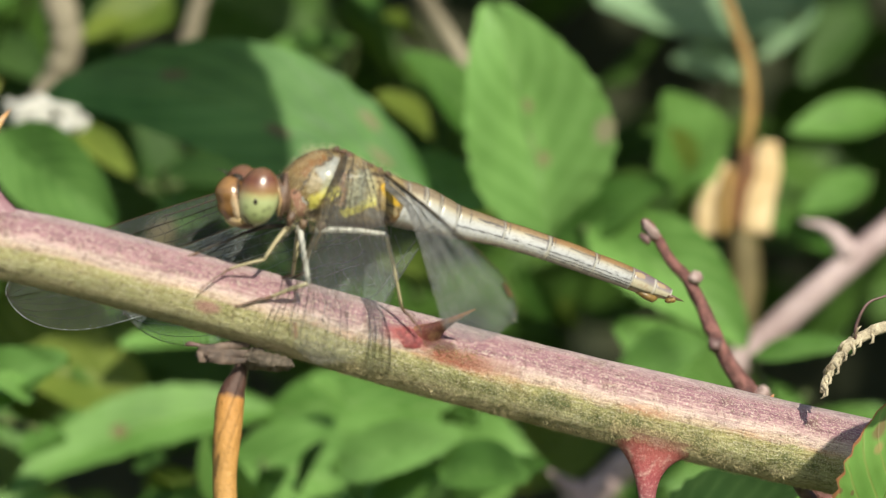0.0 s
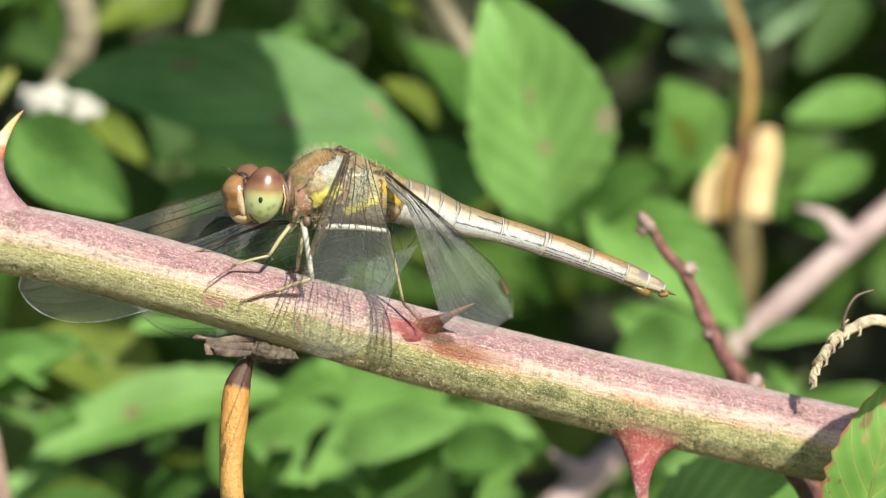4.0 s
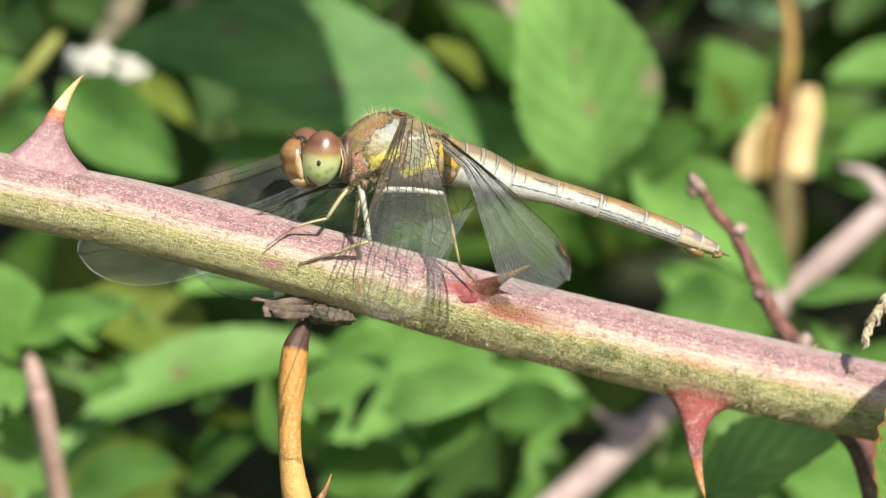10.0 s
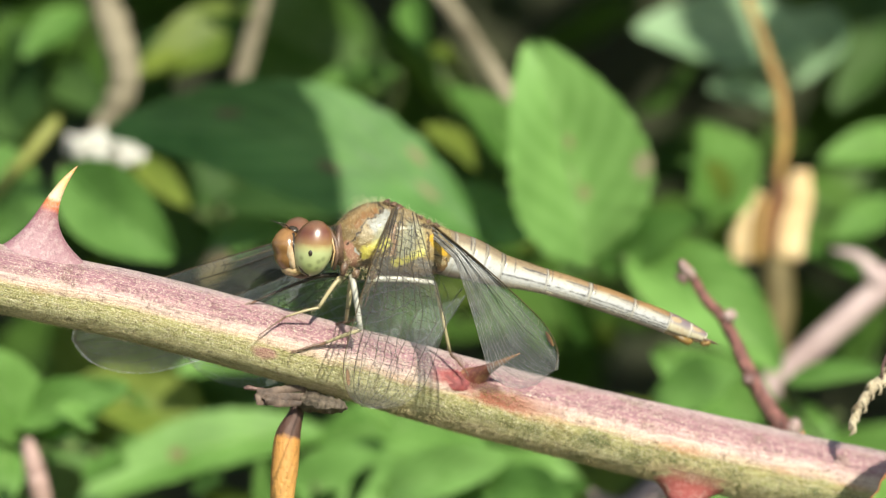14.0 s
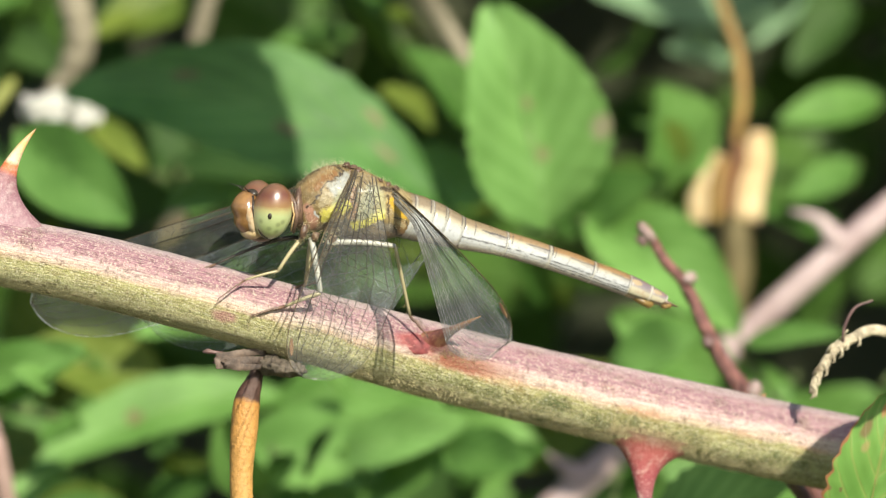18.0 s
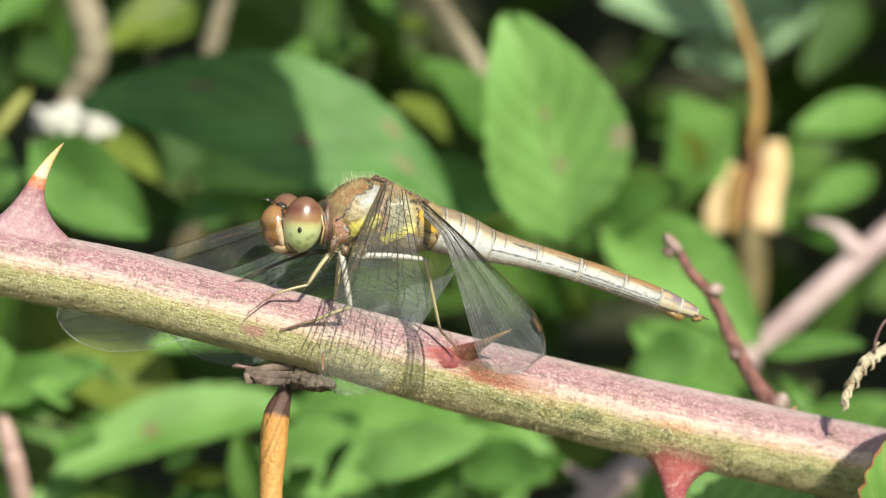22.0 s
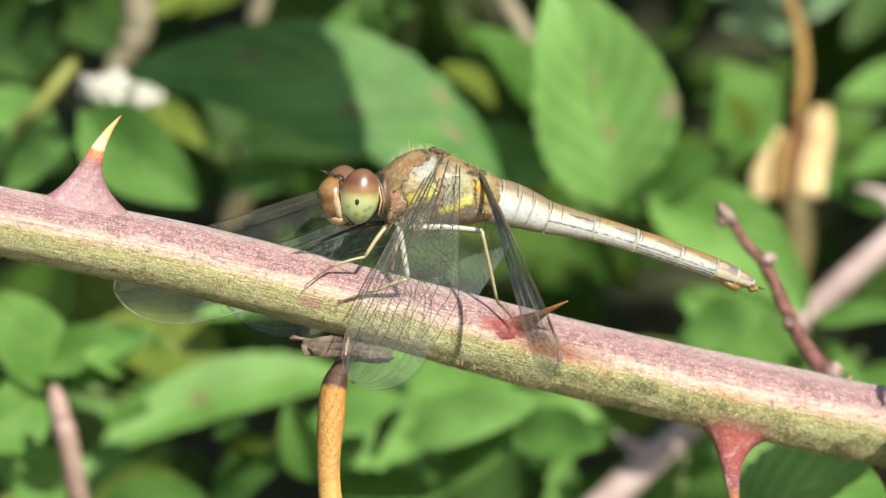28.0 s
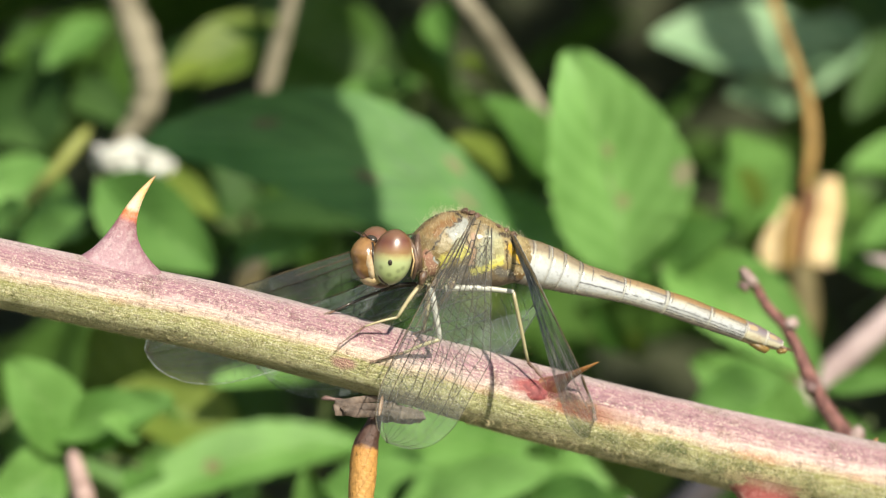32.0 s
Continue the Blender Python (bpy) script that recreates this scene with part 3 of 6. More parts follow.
def eye_material():
    """Compound eye: red-brown cap that fades into a pale green side with dark blotches."""
    m = Mat("compound_eye")
    xyz = m.node("SeparateXYZ")
    m.link(m.coords("Generated"), xyz.inputs[0])
    h = m.math("ADD", xyz.outputs[2], m.math("MULTIPLY", m.math("SUBTRACT", m.noise(900, 3), 0.5), 0.14))
    colour = m.ramp(h, (0.0, (0.30, 0.33, 0.14)), (0.2, (0.37, 0.43, 0.19)), (0.42, (0.40, 0.45, 0.22)), (0.52, (0.37, 0.34, 0.15)), (0.60, (0.24, 0.135, 0.055)), (0.72, (0.17, 0.07, 0.03)),
                    (0.80, (0.12, 0.04, 0.02)), (0.90, (0.15, 0.07, 0.035)), (1.0, (0.14, 0.08, 0.045)))
    v = m.node("TexVoronoi", Scale=1500.0)
    m.link(m.coords(), v.inputs["Vector"])
    speck = m.ramp(v.outputs["Distance"], (0.16, (1, 1, 1)), (0.42, (0, 0, 0)))
    speck = m.math("MULTIPLY", speck, m.math("LESS_THAN", h, 0.47))
    colour = m.mix(m.math("MULTIPLY", speck, 0.55), colour, (0.13, 0.15, 0.06))
    facet = m.node("TexVoronoi", Scale=26000.0)
    m.link(m.coords(), facet.inputs["Vector"])
    m.bump(facet.outputs["Distance"], 0.12, 0.00002)
    m.p.inputs["Coat Weight"].default_value = 0.8
    m.p.inputs["Coat Roughness"].default_value = 0.33
    return m.done(colour, 0.3, 0.5)


def abdomen_material(name, back, dash, first, second, carina, shade=1.0, rim=0.055):
    """One ring of the abdomen: tan back, silver side, a dark dash above and broken dark lines below, a pale rim at its rear end.
    dash, first, second: how strong these marks are; carina: where the dark cross line of the back lies."""
    m = Mat(name)
    uv = m.node("SeparateXYZ")
    m.link(m.coords("UV"), uv.inputs[0])
    u, n = uv.outputs[0], m.noise(800, 5)
    rand = m.math("MULTIPLY", m.node("ObjectInfo").outputs["Random"], 9.0)
    stretch = m.node("CombineXYZ")
    m.link(m.math("MULTIPLY", u, 5.0), stretch.inputs[0])
    m.link(m.math("MULTIPLY", uv.outputs[1], 14.0), stretch.inputs[1])
    m.link(rand, stretch.inputs[2])
    wave = m.noise(1.0, 4, 0.6, stretch.outputs[0])
    v = m.math("ADD", uv.outputs[1], m.math("MULTIPLY", m.math("SUBTRACT", n, 0.5), 0.02))
    w = m.math("ADD", uv.outputs[1], m.math("MULTIPLY", m.math("SUBTRACT", wave, 0.5), 0.045))
    rich = tuple(c * k for c, k in zip(back, (0.95, 0.82, 0.62)))
    colour = m.ramp(v, (0.0, rich), (0.09, back), (0.15, back), (0.185, (0.36, 0.32, 0.22)), (0.225, (0.40, 0.40, 0.36)), (0.27, (0.46, 0.48, 0.49)), (0.36, (0.50, 0.51, 0.51)), (0.42, (0.34, 0.32, 0.26)),
                    (0.47, (0.13, 0.11, 0.09)), (0.62, (0.14, 0.12, 0.10)), (0.75, (0.40, 0.38, 0.33)), (0.92, back))

    def near(value, at, width):
        return m.math("SUBTRACT", 1.0, m.math("MINIMUM", m.math("DIVIDE", m.math("ABSOLUTE", m.math("SUBTRACT", value, at)), width), 1.0))

    def over(value, low, high):
        return m.ramp(value, (low, (0, 0, 0)), (high, (1, 1, 1)))

    ink = (0.045, 0.04, 0.045)
    broken = over(m.noise(1.6, 3, 0.6, stretch.outputs[0]), 0.36, 0.48)
    mark = m.math("MULTIPLY", over(near(w, 0.178, 0.016), 0.2, 0.55), over(m.math("ADD", u, m.math("MULTIPLY", wave, 0.5)), 0.62, 0.70))
    colour = m.mix(m.math("MULTIPLY", mark, dash), colour, ink)
    smudge = m.math("MULTIPLY", over(near(w, 0.205, 0.035), 0.1, 0.7), over(m.math("ADD", u, m.math("MULTIPLY", n, 0.5)), 0.80, 1.0))
    colour = m.mix(m.math("MULTIPLY", smudge, dash * 0.5), colour, (0.13, 0.12, 0.14))
    line = m.math("MULTIPLY", over(near(w, 0.298, 0.013), 0.15, 0.6), broken)
    blot = m.math("MULTIPLY", over(near(w, 0.305, 0.024), 0.3, 0.6), near(u, 0.86, 0.10))
    colour = m.mix(m.math("MULTIPLY", m.math("MAXIMUM", line, blot), first), colour, ink)
    low = m.math("MAXIMUM", over(near(w, 0.345, 0.012), 0.15, 0.6), m.math("MULTIPLY", over(near(w, 0.385, 0.022), 0.2, 0.7), broken))
    colour = m.mix(m.math("MULTIPLY", low, second), colour, ink)
    colour = m.mix(m.math("MULTIPLY", m.ramp(m.noise(3600, 3, 0.7), (0.36, (1, 1, 1)), (0.47, (0, 0, 0))), 0.45), colour, m.mix(1.0, colour, (0.35, 0.33, 0.32), "MULTIPLY"))
    cross = m.math("MULTIPLY", near(m.math("SUBTRACT", u, m.math("MULTIPLY", m.math("SUBTRACT", 0.25, v), 0.12)), carina, 0.016), m.math("LESS_THAN", v, 0.245))
    colour = m.mix(m.math("MULTIPLY", over(cross, 0.2, 0.6), 0.85), colour, ink)
    colour = m.mix(1.0, colour, (shade, shade * 0.98, shade * 0.98), "MULTIPLY")
    colour = m.mix(m.math("MULTIPLY", m.math("GREATER_THAN", u, 1 - rim), 0.7 if rim < 0.1 else 0.4), colour, (0.42, 0.40, 0.34))
    colour = m.mix(m.math("MULTIPLY", m.math("MULTIPLY", near(u, 1 - 1.2 * rim, 0.4 * rim), m.math("LESS_THAN", v, 0.29 if rim < 0.1 else 0.2)), 1.0), colour, ink)
    colour = m.mix(m.math("MULTIPLY", m.math("MULTIPLY", m.math("LESS_THAN", u, 0.03), m.math("LESS_THAN", v, 0.22)), 0.9), colour, ink)
    m.bump(m.math("ADD", n, m.math("MULTIPLY", wave, 0.6)), 0.35, 0.0001)
    m.p.inputs["Coat Weight"].default_value = 0.45
    m.p.inputs["Coat Roughness"].default_value = 0.22
    return m.done(colour, 0.32, 0.6)


def tail_material():
    """The last rings: purple-grey back with a yellow spot in front, cream side, dark under edge."""
    m = Mat("tail_skin")
    uv = m.node("SeparateXYZ")
    m.link(m.coords("UV"), uv.inputs[0])
    n, u = m.noise(900, 4), uv.outputs[0]
    v = m.math("ADD", uv.outputs[1], m.math("MULTIPLY", m.math("SUBTRACT", n, 0.5), 0.07))
    colour = m.ramp(v, (0.0, (0.13, 0.09, 0.085)), (0.10, (0.16, 0.12, 0.12)), (0.19, (0.17, 0.14, 0.15)), (0.24, (0.24, 0.21, 0.19)), (0.27, (0.42, 0.38, 0.28)), (0.35, (0.44, 0.40, 0.28)), (0.375, (0.06, 0.05, 0.04)), (0.42, (0.30, 0.24, 0.12)), (0.6, (0.14, 0.10, 0.06)), (0.95, (0.14, 0.10, 0.09)))
    du, dv = m.math("DIVIDE", m.math("SUBTRACT", u, 0.22), 0.22), m.math("DIVIDE", m.math("SUBTRACT", v, 0.17), 0.05)
    spot = m.math("LESS_THAN", m.math("ADD", m.math("MULTIPLY", du, du), m.math("MULTIPLY", dv, dv)), 1.0)
    colour = m.mix(m.math("MULTIPLY", spot, 0.65), colour, (0.40, 0.30, 0.14))
    colour = m.mix(m.math("MULTIPLY", m.ramp(m.noise(2200, 3), (0.55, (0, 0, 0)), (0.65, (1, 1, 1))), 0.35), colour, (0.30, 0.16, 0.10))
    colour = m.mix(m.math("MULTIPLY", m.math("GREATER_THAN", u, 0.90), 0.85), colour, (0.48, 0.45, 0.38))
    m.bump(n, 0.3, 0.0001)
    m.p.inputs["Coat Weight"].default_value = 0.3
    return m.done(colour, 0.35, 0.5)


def thorax_material():
    """Brown back, and side plates of grey, yellow, amber and rose parted by dark seams."""
    m = Mat("thorax_skin")
    xyz = m.node("SeparateXYZ")
    m.link(m.coords(), xyz.inputs[0])
    n, fine = m.noise(420, 4), m.noise(2600, 4)
    shake = m.math("ADD", m.math("MULTIPLY", m.math("SUBTRACT", m.noise(700, 2), 0.5), 0.0009), m.math("MULTIPLY", m.math("SUBTRACT", m.noise(2700, 3), 0.5), 0.0005))
    x, z = m.math("ADD", xyz.outputs[0], shake), m.math("ADD", xyz.outputs[2], m.math("MULTIPLY", shake, -0.8))

    def plate(a, b, width, soft=0.5):
        """1 inside a rounded bar from a to b (body x, z in millimetres), 0 outside."""
        ax, az = (a[0] - BASE[0]) * 0.001, (a[1] - BASE[2]) * 0.001
        dx, dz = (b[0] - a[0]) * 0.001, (b[1] - a[1]) * 0.001
        px, pz = m.math("SUBTRACT", x, ax), m.math("SUBTRACT", z, az)
        t = m.math("DIVIDE", m.math("ADD", m.math("MULTIPLY", px, dx), m.math("MULTIPLY", pz, dz)), dx * dx + dz * dz)
        t = m.math("MINIMUM", m.math("MAXIMUM", t, 0.0), 1.0)
        qx, qz = m.math("SUBTRACT", px, m.math("MULTIPLY", t, dx)), m.math("SUBTRACT", pz, m.math("MULTIPLY", t, dz))
        far = m.math("SQRT", m.math("ADD", m.math("MULTIPLY", qx, qx), m.math("MULTIPLY", qz, qz)))
        edge = m.math("DIVIDE", m.math("SUBTRACT", width * 0.001, far), width * soft * 0.001)
        return m.math("MINIMUM", m.math("MAXIMUM", edge, 0.0), 1.0)

    colour = m.ramp(n, (0.3, (0.11, 0.075, 0.03)), (0.52, (0.21, 0.15, 0.065)), (0.75, (0.31, 0.24, 0.12)))
    dark, silver, pale, yellow = (0.03, 0.02, 0.015), (0.25, 0.26, 0.24), (0.29, 0.29, 0.19), (0.52, 0.47, 0.10)
    for a, b, width, tint, k in (
            # brown lower side, rosy front with a bluish spot, dark collar
            # the dark grey bar below the first yellow spot is painted shade
            ((7.4, 6.3), (13.2, 6.2), 0.75, (0.20, 0.15, 0.10), 0.9), ((7.8, 6.85), (9.9, 7.0), 0.34, (0.10, 0.085, 0.07), 0.8), ((12.0, 6.85), (13.2, 6.6), 0.4, (0.15, 0.14, 0.13), 0.8),
            ((6.75, 8.1), (7.0, 6.8), 0.42, (0.36, 0.19, 0.14), 0.9), ((7.2, 7.85), (7.22, 7.7), 0.13, (0.42, 0.48, 0.52), 0.9), ((5.7, 9.4), (6.15, 8.2), 0.35, (0.05, 0.045, 0.045), 0.85),
            # rust shoulder plate
            ((6.9, 9.85), (8.35, 11.0), 0.62, (0.23, 0.145, 0.06), 0.9), ((7.45, 9.6), (8.6, 10.65), 0.42, (0.19, 0.095, 0.035), 0.9), ((7.1, 10.3), (7.9, 11.0), 0.2, (0.30, 0.21, 0.11), 0.7),
            # silver plate and the dull one below it, second pale plate, rosy stripe between
            ((9.5, 10.35), (8.75, 9.4), 0.6, silver, 0.95), ((8.2, 9.05), (7.8, 8.4), 0.45, (0.30, 0.25, 0.15), 0.85), ((9.1, 9.3), (8.7, 8.5), 0.42, (0.28, 0.28, 0.17), 0.85),
            ((11.6, 9.25), (10.75, 7.7), 0.85, pale, 0.9), ((12.2, 8.9), (12.1, 7.6), 0.45, (0.31, 0.29, 0.15), 0.85), ((10.25, 9.5), (9.95, 7.4), 0.27, (0.29, 0.17, 0.10), 0.9),
            # thin pale bar: a glint painted along the plate's upper edge
            ((10.45, 9.3), (11.5, 9.42), 0.09, (0.60, 0.57, 0.47), 0.8),
            # yellow spots, amber hind corner, brown hind bulge
            ((7.75, 7.45), (9.55, 8.4), 0.42, yellow, 1.0), ((8.6, 8.25), (9.3, 8.75), 0.28, (0.50, 0.47, 0.16), 0.8), ((10.2, 6.75), (12.1, 7.6), 0.40, yellow, 1.0), ((11.3, 7.5), (12.2, 7.9), 0.3, (0.50, 0.48, 0.2), 0.7),
            ((12.95, 8.6), (13.75, 7.75), 0.48, (0.44, 0.27, 0.02), 1.0), ((13.5, 6.75), (13.7, 6.65), 0.62, (0.23, 0.14, 0.06), 1.0), ((13.35, 7.05), (13.7, 6.9), 0.2, (0.42, 0.34, 0.2), 0.8),
            # dark seams
            ((6.0, 9.95), (6.75, 10.75), 0.07, dark, 0.8), ((6.75, 10.75), (7.5, 11.15), 0.09, dark, 0.9), ((7.5, 11.15), (8.1, 11.4), 0.08, dark, 0.9), ((8.1, 11.4), (8.85, 11.25), 0.09, dark, 0.95), ((8.85, 11.25), (9.35, 10.85), 0.11, dark, 0.95),
            ((9.3, 10.8), (7.85, 9.35), 0.08, dark, 0.95), ((7.85, 9.35), (6.65, 8.1), 0.08, dark, 0.95), ((10.0, 10.4), (9.5, 9.2), 0.06, dark, 0.8), ((7.35, 7.0), (7.5, 7.7), 0.08, dark, 0.8), ((9.75, 8.3), (9.5, 7.0), 0.07, dark, 0.8),
            ((10.3, 8.9), (10.15, 7.1), 0.05, dark, 0.8), ((12.7, 9.0), (12.6, 7.0), 0.09, dark, 0.9), ((12.95, 9.2), (13.5, 8.2), 0.10, dark, 0.95), ((13.4, 8.5), (14.1, 7.5), 0.08, dark, 0.95), ((13.0, 7.5), (13.6, 7.35), 0.08, dark, 0.9),
            ((12.9, 6.9), (13.2, 6.2), 0.09, dark, 0.9), ((13.9, 7.2), (14.25, 6.5), 0.08, dark, 0.9), ((13.2, 6.1), (14.2, 6.2), 0.1, dark, 0.85), ((12.2, 9.6), (13.1, 9.5), 0.22, dark, 0.85)):
        colour = m.mix(m.math("MULTIPLY", plate(a, b, width), k), colour, tint)
    colour = m.mix(m.math("MULTIPLY", m.ramp(fine, (0.48, (0, 0, 0)), (0.64, (1, 1, 1))), 0.45), colour, m.mix(1.0, colour, (0.4, 0.34, 0.26), "MULTIPLY"))
    colour = m.mix(m.math("MULTIPLY", m.ramp(m.noise(5200, 3), (0.58, (0, 0, 0)), (0.70, (1, 1, 1))), 0.3), colour, (0.50, 0.46, 0.34))
    m.bump(m.math("ADD", n, fine), 0.5, 0.0002)
    m.p.inputs["Coat Weight"].default_value = 0.15
    return m.done(colour, 0.45, 0.35)


def wing_material(name, film, tint=(0.52, 0.55, 0.55), glint_specks=False):
    """Clear membrane: mostly see-through, with a faint sheen. film: how much of it shows; last argument: pale specks
    painted as glints.
    """
    m = Mat(name)
    ripple = m.noise(700, 3)
    m.bump(ripple, 0.12, 0.0002)
    m.done(tint, 0.28, 1.0)
    clear = m.node("BsdfTransparent")
    clear.inputs["Color"].default_value = (0.97, 0.97, 0.96, 1)
    amount = m.math("MULTIPLY", m.math("ADD", m.noise(260, 4), 0.5), film)
    if glint_specks:
        # Pale opaque specks stand in for glints on the membrane.
        speck = m.ramp(m.noise(2600, 4, 0.7), (0.64, (0, 0, 0)), (0.74, (1, 1, 1)))
        amount = m.math("MINIMUM", m.math("ADD", amount, m.math("MULTIPLY", speck, 0.55)), 0.9)
    blend = m.node("MixShader")
    m.link(amount, blend.inputs[0])
    m.link(clear.outputs[0], blend.inputs[1])
    m.link(m.p.outputs[0], blend.inputs[2])
    m.link(blend.outputs[0], m.out.inputs["Surface"])
    return m.m


TAIL = tail_material()
ABDOMEN = (abdomen_material("abdomen_front", (0.21, 0.165, 0.105), 0.0, 0.0, 0.0, 2.0, rim=0.14), abdomen_material("abdomen_silver", (0.225, 0.17, 0.10), 0.9, 0.8, 0.15, 0.22),
           abdomen_material("abdomen_middle", (0.25, 0.17, 0.085), 0.85, 0.9, 0.35, 0.11), abdomen_material("abdomen_rear", (0.27, 0.165, 0.07), 0.65, 0.85, 0.9, 0.07, 0.9))
EYE, THORAX, MEMBRANE = eye_material(), thorax_material(), wing_material("wing_membrane", 0.05)
# Film and tint of these three stand in for reflected sky.
GLINT_MEMBRANE = wing_material("wing_membrane_glints", 0.17, (0.42, 0.47, 0.50), True)
FAINT_MEMBRANE = wing_material("wing_membrane_faint", 0.07, (0.46, 0.50, 0.51), True)
SHEEN_MEMBRANE = wing_material("wing_membrane_sheen", 0.26, (0.31, 0.32, 0.30))
VEIN = plain("wing_vein", (0.02, 0.016, 0.012), (0.07, 0.055, 0.04), 1200, 0.55, specular=0.35)
COSTA = plain("wing_front_vein", (0.04, 0.028, 0.015), (0.13, 0.09, 0.04), 1200, 0.4)
STIGMA = plain("wing_spot", (0.10, 0.05, 0.025), (0.18, 0.10, 0.04), 900, 0.4)
# Dark veins; the pale patches are sun glints put into the colour.
GLINT_VEIN = plain("wing_vein_glints", (0.03, 0.025, 0.02), (0.30, 0.29, 0.27), 420, 0.4, specular=0.6)
FAINT_VEIN = plain("wing_vein_faint", (0.09, 0.10, 0.10), (0.22, 0.24, 0.24), 900, 0.3)
PALE_MARGIN = plain("wing_margin_pale", (0.22, 0.25, 0.25), (0.52, 0.55, 0.54), 900, 0.3, specular=0.8)
FACE = plain("tan_face", (0.12, 0.052, 0.018), (0.27, 0.145, 0.053), 420, 0.2, 0.15, specular=0.8)
CHEEK = plain("cream_cheek", (0.26, 0.14, 0.06), (0.54, 0.43, 0.29), 700, 0.2, 0.15)
LIP = plain("cream_lip", (0.38, 0.24, 0.11), (0.55, 0.41, 0.23), 900, 0.25)
BLACK = plain("black_chitin", (0.015, 0.012, 0.01), (0.05, 0.04, 0.03), 1500, 0.18)
OCCIPUT = plain("back_of_head", (0.22, 0.13, 0.06), (0.42, 0.34, 0.16), 1200, 0.5)
AMBER = plain("amber_plate", (0.10, 0.06, 0.015), (0.27, 0.17, 0.05), 900, 0.4)
HINGE = plain("wing_hinge", (0.035, 0.02, 0.015), (0.19, 0.115, 0.075), 2200, 0.4, 0.6)
ROSE = plain("rosy_side", (0.12, 0.07, 0.04), (0.32, 0.21, 0.13), 1800, 0.5)


def leg_material(name, pale, back):
    """A pale leg with a dark stripe along its under side."""
    m = Mat(name)
    uv = m.node("SeparateXYZ")
    m.link(m.coords("UV"), uv.inputs[0])
    n = m.noise(1800, 4)
    v = m.math("ADD", uv.outputs[1], m.math("MULTIPLY", m.math("SUBTRACT", n, 0.5), 0.12))
    m.bump(n, 0.3, 0.00006)
    dark = (0.05, 0.035, 0.02)
    return m.done(m.ramp(v, (0.0, back), (0.16, back), (0.22, dark), (0.30, dark), (0.36, pale), (0.66, pale), (0.72, dark), (0.78, dark), (0.86, back)), 0.35)


LEG = leg_material("leg_pale", (0.37, 0.32, 0.19), (0.24, 0.18, 0.085))
LEG_GREY = leg_material("leg_grey", (0.40, 0.39, 0.34), (0.22, 0.2, 0.16))
SPINE = plain("leg_spine", (0.12, 0.08, 0.03), (0.30, 0.22, 0.10), 900, 0.4)
FOOT = plain("leg_dark", (0.07, 0.04, 0.03), (0.20, 0.12, 0.08), 1500, 0.4)

ACROSS = Vector((0.36, -0.933, 0))


